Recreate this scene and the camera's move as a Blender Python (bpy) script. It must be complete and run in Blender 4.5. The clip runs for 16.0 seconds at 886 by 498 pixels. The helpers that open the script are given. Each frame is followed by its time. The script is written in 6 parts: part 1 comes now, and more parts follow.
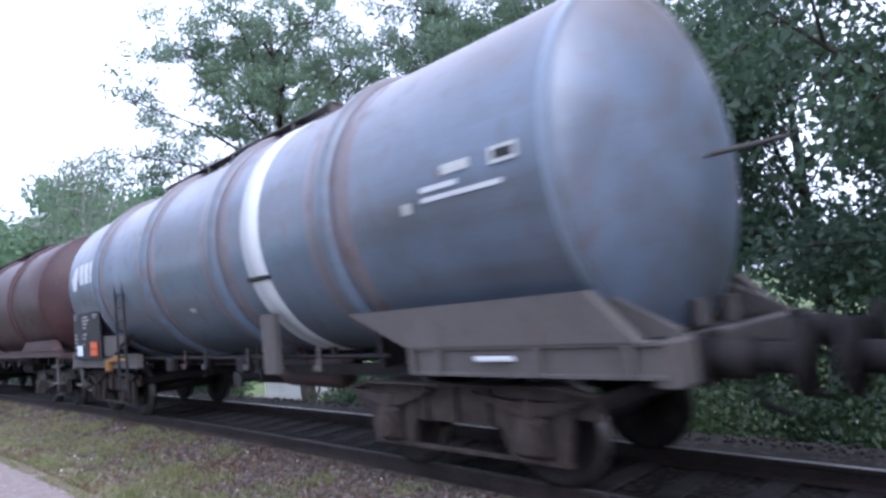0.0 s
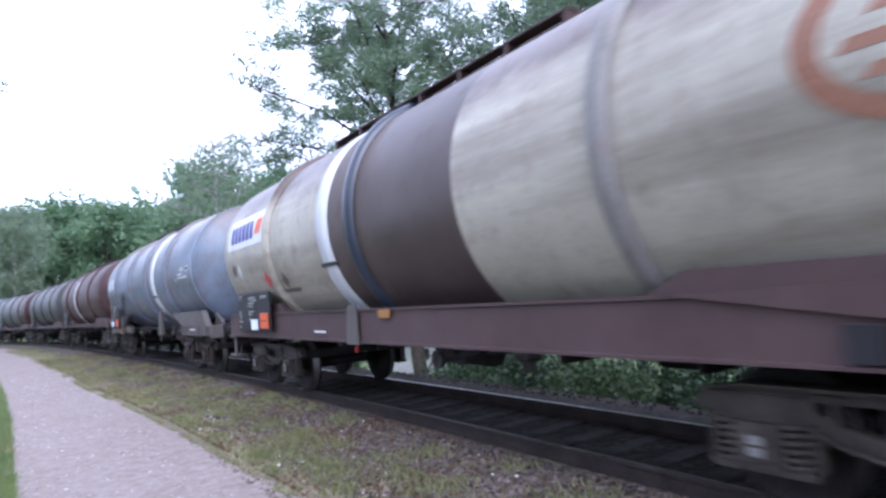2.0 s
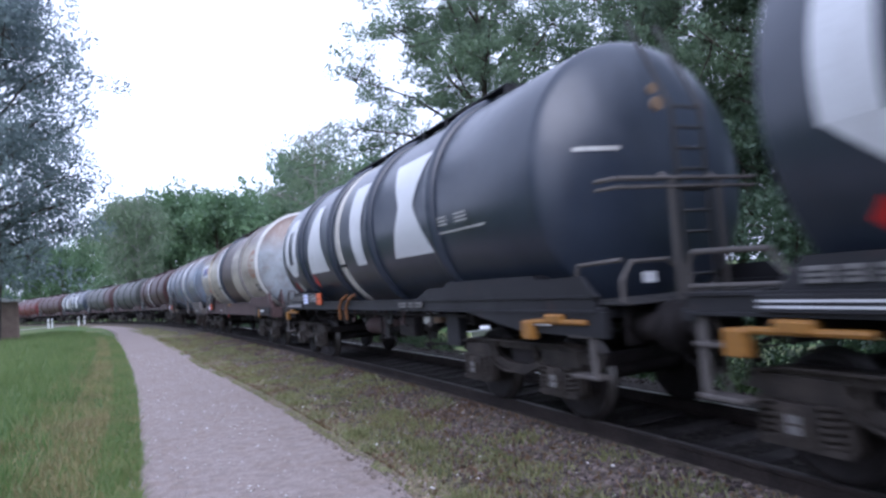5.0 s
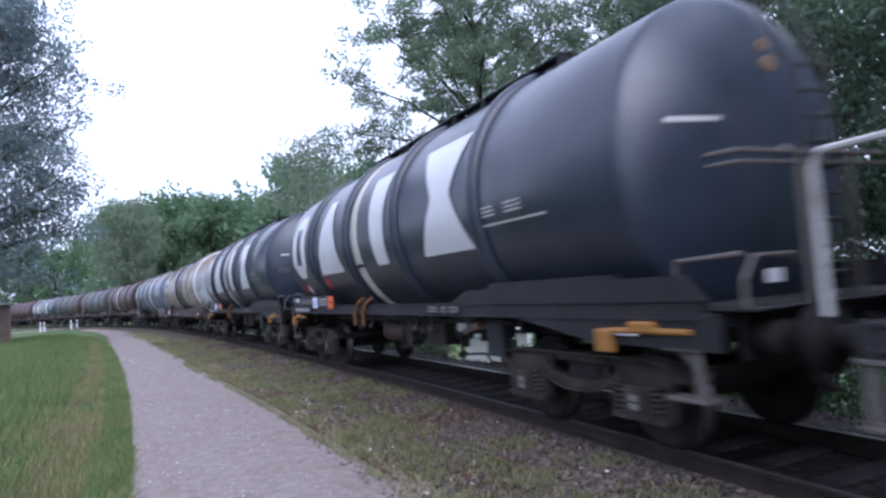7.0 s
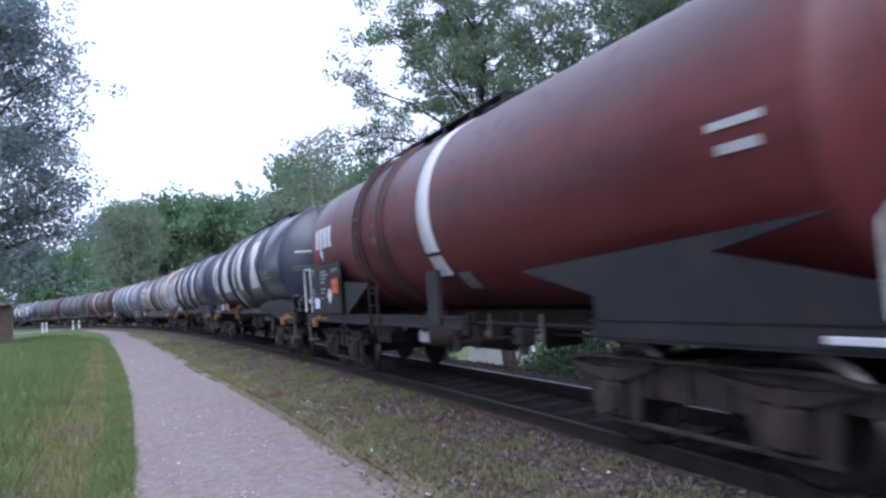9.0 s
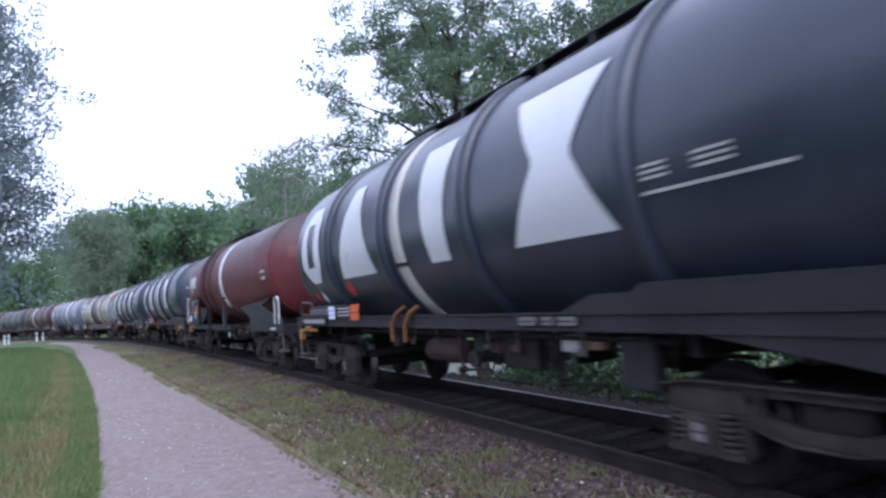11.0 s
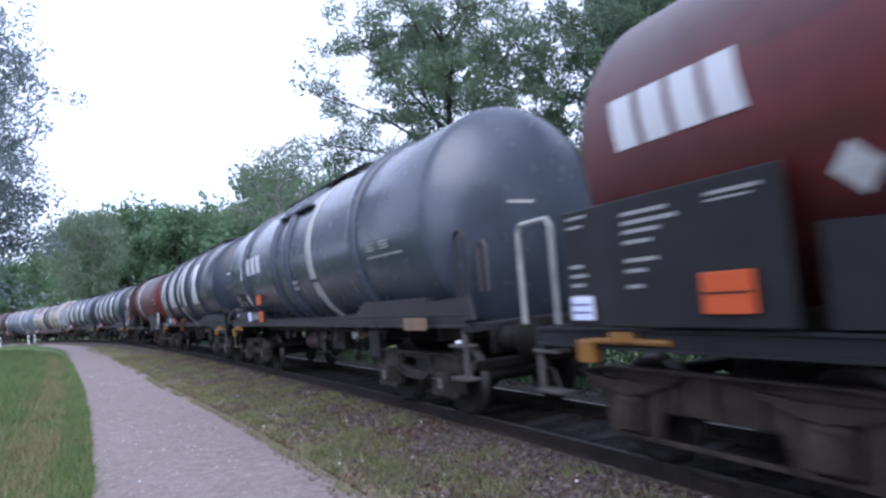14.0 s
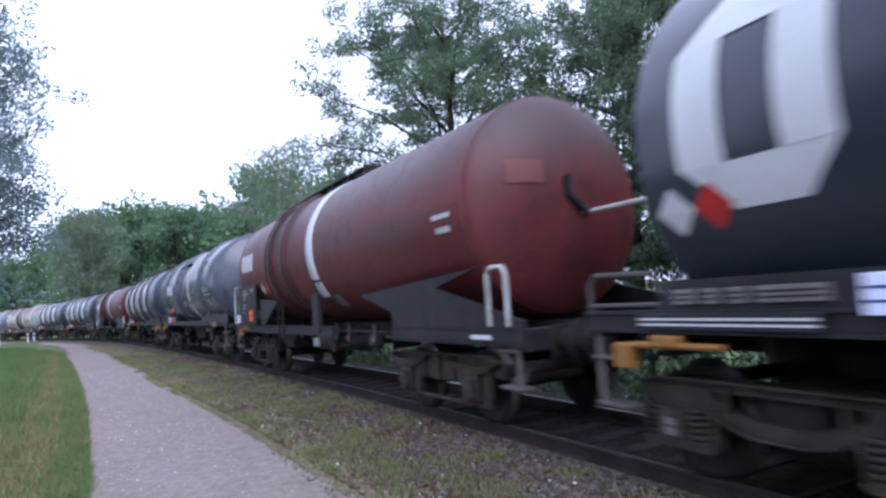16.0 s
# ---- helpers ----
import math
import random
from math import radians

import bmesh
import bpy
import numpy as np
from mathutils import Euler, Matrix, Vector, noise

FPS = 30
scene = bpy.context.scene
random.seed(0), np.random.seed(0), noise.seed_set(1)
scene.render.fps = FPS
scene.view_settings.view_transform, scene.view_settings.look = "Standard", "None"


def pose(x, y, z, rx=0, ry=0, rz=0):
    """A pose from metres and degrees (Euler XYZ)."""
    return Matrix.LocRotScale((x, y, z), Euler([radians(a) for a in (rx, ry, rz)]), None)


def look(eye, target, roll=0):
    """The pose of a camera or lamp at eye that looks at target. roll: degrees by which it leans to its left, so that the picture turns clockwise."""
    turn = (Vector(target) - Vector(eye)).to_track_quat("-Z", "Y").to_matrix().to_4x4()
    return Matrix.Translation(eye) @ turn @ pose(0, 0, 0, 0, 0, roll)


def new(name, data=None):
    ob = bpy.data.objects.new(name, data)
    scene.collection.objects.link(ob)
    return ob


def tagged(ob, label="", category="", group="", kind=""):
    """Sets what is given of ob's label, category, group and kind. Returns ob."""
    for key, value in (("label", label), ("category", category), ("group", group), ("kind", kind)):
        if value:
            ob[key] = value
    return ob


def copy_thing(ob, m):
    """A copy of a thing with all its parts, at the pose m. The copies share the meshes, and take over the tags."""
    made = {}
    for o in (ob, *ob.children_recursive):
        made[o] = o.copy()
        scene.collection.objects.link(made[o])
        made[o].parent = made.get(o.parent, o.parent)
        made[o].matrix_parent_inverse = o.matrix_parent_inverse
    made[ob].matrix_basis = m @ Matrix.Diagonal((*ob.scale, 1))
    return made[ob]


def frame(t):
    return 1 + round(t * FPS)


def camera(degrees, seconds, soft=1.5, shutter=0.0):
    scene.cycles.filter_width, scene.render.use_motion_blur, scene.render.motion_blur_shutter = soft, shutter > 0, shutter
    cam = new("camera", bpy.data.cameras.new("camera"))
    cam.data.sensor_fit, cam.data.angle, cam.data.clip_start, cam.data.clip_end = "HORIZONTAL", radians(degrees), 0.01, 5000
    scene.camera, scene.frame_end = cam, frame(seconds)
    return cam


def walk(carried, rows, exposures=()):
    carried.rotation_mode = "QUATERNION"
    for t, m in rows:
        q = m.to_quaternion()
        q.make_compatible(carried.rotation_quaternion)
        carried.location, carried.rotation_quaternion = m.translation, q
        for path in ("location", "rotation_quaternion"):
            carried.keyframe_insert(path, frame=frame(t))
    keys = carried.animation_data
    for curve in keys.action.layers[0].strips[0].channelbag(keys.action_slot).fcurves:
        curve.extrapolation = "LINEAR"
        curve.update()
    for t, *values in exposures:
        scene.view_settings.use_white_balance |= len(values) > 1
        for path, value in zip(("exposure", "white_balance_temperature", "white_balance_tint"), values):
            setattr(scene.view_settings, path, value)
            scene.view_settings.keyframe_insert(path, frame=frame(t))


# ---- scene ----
cam = camera(69.4, 16.0, soft=2.7, shutter=0.5)
EYE = (0.0, 0.0, 1.608)
CAMERA_ROWS = [
    (0, 94.61, 5.68, -15.18), (0.5, 92.71, 4.75, -13.84), (1, 92.26, 4.80, -11.84), (1.5, 91.74, 5.38, -8.88),
    (2, 93.59, 4.76, -5.36), (2.5, 93.73, 5.12, -1.09), (3, 93.28, 4.69, 1.53), (3.5, 92.97, 4.61, 1.97),
    (4, 92.88, 4.42, 2.52), (6.5, 93.28, 4.49, 3.11), (7, 93.34, 4.28, 2.49), (7.5, 93.29, 4.05, 2.44),
    (8, 93.37, 4.19, 2.77), (10.5, 93.48, 4.36, 1.08), (11, 94.22, 4.27, 0.31), (11.5, 94.18, 4.14, 0.39),
    (12, 94.31, 4.26, 0.31), (12.5, 94.27, 4.21, 0.23), (13, 94.17, 4.47, -0.09), (13.5, 94.43, 4.41, -0.36),
    (14, 94.16, 4.62, -0.22), (14.5, 93.83, 4.71, -0.06), (15, 93.97, 4.67, -0.15), (15.5, 94.13, 4.55, -0.18),
    (16, 94.25, 4.19, -0.26)]
walk(cam, [(t, pose(*EYE, rx, ry, rz)) for t, rx, ry, rz in CAMERA_ROWS],
     exposures=[(0, 0.68, 5400, 21), (1.0, 0.80, 5400, 21), (1.8, 0.80, 5400, 21), (2.6, 0.54, 5400, 21), (3.6, 0.22, 5400, 21), (16, 0.17, 5400, 21)])

# ---- sky and sun: a bright, even overcast evening ----
SUN_HEIGHT, SUN_TURN = radians(42), radians(160)
world = bpy.data.worlds.new("overcast_sky")
scene.world = world
world.use_nodes = True
wn, wl = world.node_tree.nodes, world.node_tree.links
wn.clear()
sky = wn.new("ShaderNodeTexSky")
sky.sky_type, sky.sun_disc = "NISHITA", False
sky.sun_elevation, sky.sun_rotation = SUN_HEIGHT, SUN_TURN
sky.air_density, sky.dust_density = 1.0, 3.0
pale = wn.new("ShaderNodeHueSaturation")
pale.inputs["Saturation"].default_value = 0.35
pale.inputs["Value"].default_value = 0.11
cloud = wn.new("ShaderNodeMix")
cloud.data_type = "RGBA"
cloud.inputs[0].default_value = 0.72
cloud.inputs[7].default_value = (1.0, 1.05, 1.17, 1)
back = wn.new("ShaderNodeBackground")
back.inputs["Strength"].default_value = 1.75
wout = wn.new("ShaderNodeOutputWorld")
wl.new(sky.outputs[0], pale.inputs["Color"])
wl.new(pale.outputs[0], cloud.inputs[6])
wl.new(cloud.outputs[2], back.inputs["Color"])
wl.new(back.outputs[0], wout.inputs["Surface"])
sun = new("sun", bpy.data.lights.new("sun", "SUN"))
sun.data.energy, sun.data.angle, sun.data.color = 1.4, radians(40), (1.0, 0.96, 0.9)
sun.matrix_world = look((0, 0, 30), Vector((0, 0, 30)) - Vector((math.sin(SUN_TURN) * math.cos(SUN_HEIGHT), math.cos(SUN_TURN) * math.cos(SUN_HEIGHT), math.sin(SUN_HEIGHT))))


# ---- materials ----
def nodes_of(name, rough=0.6, metal=0.0):
    m = bpy.data.materials.new(name)
    m.use_nodes = True
    n, l = m.node_tree.nodes, m.node_tree.links
    b = n["Principled BSDF"]
    b.inputs["Roughness"].default_value, b.inputs["Metallic"].default_value = rough, metal
    if rough >= 0.6:
        b.inputs["Specular IOR Level"].default_value = 0.2
    return m, n, l, b


def noise_of(n, l, scale, detail=4, stretch=(1, 1, 1), coords="Object", rough=0.6):
    tc, mp, nz = n.new("ShaderNodeTexCoord"), n.new("ShaderNodeMapping"), n.new("ShaderNodeTexNoise")
    mp.inputs["Scale"].default_value = stretch
    nz.inputs["Scale"].default_value, nz.inputs["Detail"].default_value, nz.inputs["Roughness"].default_value = scale, detail, rough
    l.new(tc.outputs[coords], mp.inputs[0])
    l.new(mp.outputs[0], nz.inputs["Vector"])
    return nz.outputs["Fac"]


def ramp_of(n, l, fac, stops):
    r = n.new("ShaderNodeValToRGB")
    e = r.color_ramp.elements
    while len(e) < len(stops):
        e.new(0.5)
    for i, (at_, col) in enumerate(stops):
        e[i].position, e[i].color = at_, (*col, 1) if len(col) == 3 else col
    l.new(fac, r.inputs[0])
    return r.outputs[0]


def mixed(n, l, fac, a, b, how="MIX"):
    m = n.new("ShaderNodeMix")
    m.data_type, m.blend_type = "RGBA", how
    for sock, val in ((0, fac), (6, a), (7, b)):
        if isinstance(val, (int, float)):
            m.inputs[sock].default_value = val
        elif isinstance(val, tuple):
            m.inputs[sock].default_value = (*val, 1)
        else:
            l.new(val, m.inputs[sock])
    return m.outputs[2]


def bumped(n, l, b, fac, strength, dist=0.02):
    k = n.new("ShaderNodeBump")
    k.inputs["Strength"].default_value, k.inputs["Distance"].default_value = strength, dist
    l.new(fac, k.inputs["Height"])
    l.new(k.outputs[0], b.inputs["Normal"])


def paint(name, col, grime=(0.05, 0.042, 0.035), amount=0.5, rough=0.38, rust=0.0, fade=1.25, top=None, smear=0.0):
    """Weathered wagon paint: patchy fading, streaks that run down, grime and a little rust."""
    m, n, l, b = nodes_of(name, rough)
    if 0.4 <= rough < 0.6:
        b.inputs["Specular IOR Level"].default_value = 0.3
    patch = noise_of(n, l, 1.1, 5)
    streak = noise_of(n, l, 1.3, 6, (1.3, 1.3, 0.35))
    fine = noise_of(n, l, 26, 4)
    pale_col = tuple(min(1, c * fade + 0.012) for c in col)
    c = mixed(n, l, ramp_of(n, l, patch, [(0.3, (0, 0, 0)), (0.72, (1, 1, 1))]), col, pale_col)
    s = mixed(n, l, 1.0, ramp_of(n, l, streak, [(0.45, (0, 0, 0)), (0.8, (amount * 0.7,) * 3)]), ramp_of(n, l, noise_of(n, l, 0.8, 4), [(0.38, (0.1, 0.1, 0.1)), (0.65, (1, 1, 1))]), "MULTIPLY")
    c = mixed(n, l, s, c, grime)
    blot = ramp_of(n, l, noise_of(n, l, 4.5, 7, (1, 1, 0.6)), [(0.55, (0, 0, 0)), (0.75, (amount * 0.5,) * 3)])
    c = mixed(n, l, blot, c, grime)
    f = ramp_of(n, l, fine, [(0.5, (0, 0, 0)), (0.85, (amount * 0.6,) * 3)])
    c = mixed(n, l, f, c, grime)
    if rust:
        r = ramp_of(n, l, noise_of(n, l, 2.7, 8), [(0.62 - 0.12 * rust, (0, 0, 0)), (0.7, (rust, rust, rust))])
        c = mixed(n, l, r, c, (0.13, 0.055, 0.03))
    if smear:
        # dirt wiped along the flank
        k = ramp_of(n, l, noise_of(n, l, 1.0, 5, (0.22, 2.2, 2.2)), [(0.44, (0, 0, 0)), (0.68, (smear, smear, smear))])
        c = mixed(n, l, k, c, grime)
    if top:
        # soot and brake dust that has settled along the tank's top, with a ragged lower edge
        tcol, z0, z1 = top
        tc, sp, add_, mr = n.new("ShaderNodeTexCoord"), n.new("ShaderNodeSeparateXYZ"), n.new("ShaderNodeMath"), n.new("ShaderNodeMapRange")
        l.new(tc.outputs["Object"], sp.inputs[0])
        add_.operation = "MULTIPLY_ADD"
        l.new(noise_of(n, l, 1.6, 6, (0.5, 1, 1)), add_.inputs[0])
        add_.inputs[1].default_value = 0.7
        l.new(sp.outputs["Z"], add_.inputs[2])
        mr.inputs["From Min"].default_value, mr.inputs["From Max"].default_value = z0 + 0.35, z1 + 0.35
        mr.inputs["To Max"].default_value = 0.9
        l.new(add_.outputs[0], mr.inputs["Value"])
        c = mixed(n, l, mr.outputs[0], c, tcol)
    l.new(c, b.inputs["Base Color"])
    rr = ramp_of(n, l, blot, [(0.0, (rough - 0.04,) * 3), (0.5, (min(1, rough + 0.25),) * 3)])
    l.new(rr, b.inputs["Roughness"])
    bumped(n, l, b, fine, 0.06, 0.01)
    return m


def dull(name, col, col2, scale=6, rough=0.8, bump=0.3, metal=0.0, fine_scale=40):
    m, n, l, b = nodes_of(name, rough, metal)
    big, fine = noise_of(n, l, scale, 5), noise_of(n, l, fine_scale, 5)
    c = mixed(n, l, ramp_of(n, l, big, [(0.35, (0, 0, 0)), (0.68, (1, 1, 1))]), col, col2)
    c = mixed(n, l, 0.55, c, ramp_of(n, l, fine, [(0.25, (0.45, 0.45, 0.45)), (0.75, (1.4, 1.4, 1.4))]), "MULTIPLY")
    l.new(c, b.inputs["Base Color"])
    bumped(n, l, b, fine, bump)
    return m


NAVY = paint("navy_black_paint", (0.017, 0.024, 0.038), grime=(0.02, 0.02, 0.022), amount=0.3, rough=0.34, fade=1.3)
BLUEGREY = paint("blue_grey_paint", (0.098, 0.126, 0.168), grime=(0.085, 0.068, 0.058), amount=0.7, rough=0.38, rust=0.4, fade=1.35, smear=0.5, top=((0.13, 0.11, 0.105), 3.1, 3.9))
CHARCOAL = paint("charcoal_paint", (0.047, 0.058, 0.078), grime=(0.03, 0.028, 0.026), amount=0.35, rough=0.28, fade=1.3)
OXIDE = paint("red_oxide_paint", (0.105, 0.018, 0.019), grime=(0.03, 0.016, 0.016), amount=0.6, rough=0.5, fade=1.2, smear=0.55, top=((0.08, 0.057, 0.06), 2.85, 3.5))
BEIGE = paint("dirty_beige_paint", (0.36, 0.335, 0.272), grime=(0.11, 0.085, 0.065), amount=0.6, rough=0.42, fade=1.2, rust=0.25, smear=0.6, top=((0.075, 0.05, 0.043), 3.1, 3.5))
BROWN = paint("brown_dirt_paint", (0.06, 0.042, 0.036), amount=0.5, rough=0.55, fade=1.4)
SOOT = paint("dark_brown_paint", (0.048, 0.033, 0.03), amount=0.4, rough=0.45, fade=1.3)
SILVER = paint("galvanised_sheet", (0.25, 0.28, 0.30), grime=(0.11, 0.08, 0.062), amount=0.75, rough=0.28, rust=0.5, fade=1.4, smear=0.5, top=((0.15, 0.095, 0.07), 2.9, 3.5))
PALE = paint("pale_grey_paint", (0.42, 0.42, 0.40), grime=(0.1, 0.08, 0.06), amount=0.7, rough=0.45, rust=0.3)
# CHALK, OLIVE and MAROON are darkened for tree shade on the far wagons
CHALK = paint("dirty_white_paint", (0.17, 0.162, 0.152), grime=(0.05, 0.038, 0.034), amount=0.9, rough=0.5, rust=0.4)
OLIVE = paint("grey_green_paint", (0.036, 0.038, 0.037), grime=(0.03, 0.025, 0.022), amount=0.6, rough=0.5, rust=0.3)
# paler blue for the highlight painted along the tank end's seam
BLUE_GLINT = paint("blue_seam_glint", (0.20, 0.235, 0.29), amount=0.5, rough=0.4)
# faded end patch; also the highlight painted along the red seam
FADED_GLINT_RED = paint("faded_patch_and_glint_red", (0.135, 0.042, 0.04), amount=0.3, rough=0.55)
MAROON = paint("maroon_paint", (0.036, 0.014, 0.015), amount=0.6, rough=0.5, rust=0.3)
WHITE = paint("white_marking", (0.56, 0.57, 0.58), grime=(0.22, 0.2, 0.18), amount=0.4, rough=0.4, fade=1.05)
LETTER = paint("dull_white_lettering", (0.30, 0.295, 0.28), amount=0.5, rough=0.5)
CREAM = paint("yellowed_white_marking", (0.44, 0.425, 0.385), grime=(0.22, 0.17, 0.12), amount=0.6, rough=0.45)
ORANGE = paint("orange_plate", (0.50, 0.082, 0.016), amount=0.2, rough=0.4)
REDMARK = paint("red_label", (0.42, 0.02, 0.018), amount=0.3, rough=0.4)
YELLOW = paint("yellow_handle", (0.24, 0.11, 0.018), grime=(0.05, 0.035, 0.025), amount=0.7, rough=0.5)
LABEL_BLUE = paint("blue_label", (0.03, 0.035, 0.20), amount=0.2, rough=0.4)
PLATE_BLUE = paint("bluish_white_plate", (0.66, 0.70, 0.95), amount=0.15, rough=0.4)
BOARD = paint("black_board", (0.013, 0.013, 0.015), grime=(0.03, 0.026, 0.023), amount=0.5, rough=0.62, fade=1.3)
FRAME_GREY = paint("grey_frame_paint", (0.015, 0.015, 0.0175), grime=(0.015, 0.0125, 0.011), amount=0.6, rough=0.6, rust=0.15)
FRAME_DUST = paint("dusty_frame_paint", (0.085, 0.076, 0.07), grime=(0.035, 0.028, 0.024), amount=0.6, rough=0.65, rust=0.2)
FRAME_MID = paint("mid_grey_frame_paint", (0.033, 0.032, 0.032), grime=(0.03, 0.025, 0.022), amount=0.6, rough=0.62, rust=0.15)
FRAME_RUST = paint("brown_frame_paint", (0.056, 0.034, 0.033), amount=0.5, rough=0.65, rust=0.2)
RUST_FILM = paint("rust_stained_paint", (0.14, 0.13, 0.145), grime=(0.13, 0.075, 0.058), amount=0.9, rough=0.42, rust=0.45)
TAN = paint("dusty_tan_paint", (0.19, 0.13, 0.085), amount=0.7, rough=0.6)
HOSE = paint("brown_rubber_hose", (0.16, 0.07, 0.025), amount=0.5, rough=0.6)
GHOST = paint("dark_smear", (0.10, 0.088, 0.072), amount=0.6, rough=0.55)
EMBLEM = paint("faded_rust_brown", (0.22, 0.10, 0.06), grime=(0.3, 0.27, 0.22), amount=0.6, rough=0.5)
GRIME = dull("brake_dust_iron", (0.0125, 0.0108, 0.011), (0.026, 0.0215, 0.021), 5, 0.7, 0.4)
BOGIE_IRON = dull("dusty_bogie_iron", (0.024, 0.021, 0.0185), (0.062, 0.051, 0.043), 4, 0.7, 0.4)
BOGIE_BROWN = dull("rusty_brown_bogie_iron", (0.030, 0.023, 0.020), (0.072, 0.055, 0.047), 4, 0.75, 0.4)
TREAD = dull("worn_steel", (0.13, 0.125, 0.12), (0.07, 0.06, 0.055), 8, 0.4, 0.1, 0.8)
# far rail's sky glint and near rail's dark reflection put into their colours
RAIL_TOP = dull("running_surface", (0.075, 0.068, 0.064), (0.045, 0.04, 0.037), 5, 0.5, 0.05, 0.2)
RAIL_GLINT = dull("glinting_running_surface", (0.55, 0.54, 0.53), (0.42, 0.40, 0.385), 5, 0.3, 0.03, 0.6)
RAIL_RUST = dull("rusty_rail", (0.02, 0.0155, 0.014), (0.038, 0.029, 0.025), 3, 0.8, 0.3)
# weathered sleeper colours, darkened for the shadow under the train
SLEEPER = dull("weathered_shade_darkened_sleeper", (0.02, 0.0175, 0.0175), (0.062, 0.055, 0.054), 1.6, 0.9, 0.5)


# ---- the line of the track: s metres from the camera's side, off metres to its left ----
KNOTS, BENDS = (-9.4, 28.2, 65.8, 98.7, 131.6), (0.00822, 0.00084, 0.00496, 0.00244, 0.00246)
GRID = np.arange(-60, 420, 0.25)
TURN = np.cumsum(np.interp(GRID, KNOTS, BENDS)) * 0.25
TURN += 0.43524 - np.interp(0, GRID, TURN)
LINE_X, LINE_Y = np.cumsum(-np.sin(TURN)) * 0.25, np.cumsum(np.cos(TURN)) * 0.25
LINE_X += 5.478 - np.interp(0, GRID, LINE_X)
LINE_Y -= np.interp(0, GRID, LINE_Y)


def on_line(s, off=0.0):
    x, y, a = (float(np.interp(s, GRID, v)) for v in (LINE_X, LINE_Y, TURN))
    return x - math.cos(a) * off, y - math.sin(a) * off, a


def link(name, bm, mats, parent=None, label="", smooth=False):
    me = bpy.data.meshes.new(name)
    bm.normal_update()
    bm.to_mesh(me)
    bm.free()
    for mt in mats if isinstance(mats, (list, tuple)) else [mats]:
        me.materials.append(mt)
    if smooth:
        me.polygons.foreach_set("use_smooth", [True] * len(me.polygons))
    ob = new(name, me)
    ob.parent = parent
    if label:
        ob["label"] = label
    return ob


def from_lists(name, verts, faces, mats, parent=None, label="", smooth=False):
    me = bpy.data.meshes.new(name)
    me.from_pydata(verts, [], faces)
    for mt in mats if isinstance(mats, (list, tuple)) else [mats]:
        me.materials.append(mt)
    if smooth:
        me.polygons.foreach_set("use_smooth", [True] * len(me.polygons))
    me.update()
    ob = new(name, me)
    ob.parent = parent
    if label:
        ob["label"] = label
    return ob


def sweep(name, s0, s1, profile, mat, step=1.0, closed=True, parent=None, label="", smooth=False):
    """A cross-section of (off, z) points drawn along the track."""
    stations = np.arange(s0, s1 + 0.01, step)
    verts, faces, k = [], [], len(profile)
    for s in stations:
        for off, z in profile:
            x, y, _ = on_line(s, off)
            verts.append((x, y, z))
    for i in range(len(stations) - 1):
        for j in range(k if closed else k - 1):
            a, b = i * k + j, i * k + (j + 1) % k
            faces.append((a, b, b + k, a + k))
    if closed:
        faces += [tuple(range(k))[::-1], tuple(range(len(verts) - k, len(verts)))]
    return from_lists(name, verts, faces, mat, parent, label, smooth)


# ---- ground ----
def ground_material():
    m, n, l, b = nodes_of("meadow_ground", 0.95)
    a, c, f = noise_of(n, l, 0.35, 6), noise_of(n, l, 3.0, 6), noise_of(n, l, 30, 5)
    grass = mixed(n, l, ramp_of(n, l, c, [(0.35, (0, 0, 0)), (0.65, (1, 1, 1))]), (0.04, 0.095, 0.026), (0.075, 0.13, 0.037))
    dry = mixed(n, l, ramp_of(n, l, a, [(0.45, (0, 0, 0)), (0.6, (1, 1, 1))]), grass, (0.14, 0.145, 0.062))
    col = mixed(n, l, 0.6, dry, ramp_of(n, l, f, [(0.2, (0.5, 0.5, 0.5)), (0.8, (1.35, 1.35, 1.35))]), "MULTIPLY")
    l.new(col, b.inputs["Base Color"])
    bumped(n, l, b, f, 0.7, 0.05)
    return m


def gravel_material(name, c1, c2, c3, green, grain, contrast=0.75):
    m, n, l, b = nodes_of(name, 0.92)
    vor = n.new("ShaderNodeTexVoronoi")
    vor.inputs["Scale"].default_value = grain
    tc = n.new("ShaderNodeTexCoord")
    l.new(tc.outputs["Object"], vor.inputs["Vector"])
    big, mid = noise_of(n, l, 1.3, 7), noise_of(n, l, 9, 7, rough=0.75)
    cell = n.new("ShaderNodeSeparateColor")
    l.new(vor.outputs["Color"], cell.inputs[0])
    stone = ramp_of(n, l, cell.outputs[0], [(0.0, c1), (0.55, c2), (1.0, c3)])
    moss = mixed(n, l, 1.0, ramp_of(n, l, big, [(0.4, (0.15, 0.15, 0.15)), (0.62, (1, 1, 1))]), ramp_of(n, l, noise_of(n, l, 5.5, 6, rough=0.7), [(0.42, (0, 0, 0)), (0.58, (0.9, 0.9, 0.9))]), "MULTIPLY")
    col = mixed(n, l, moss, stone, green)
    col = mixed(n, l, contrast, col, ramp_of(n, l, mid, [(0.3, (0.3, 0.3, 0.3)), (0.7, (1.6, 1.6, 1.6))]), "MULTIPLY")
    l.new(col, b.inputs["Base Color"])
    bumped(n, l, b, vor.outputs["Distance"], 0.6, 0.03)
    return m


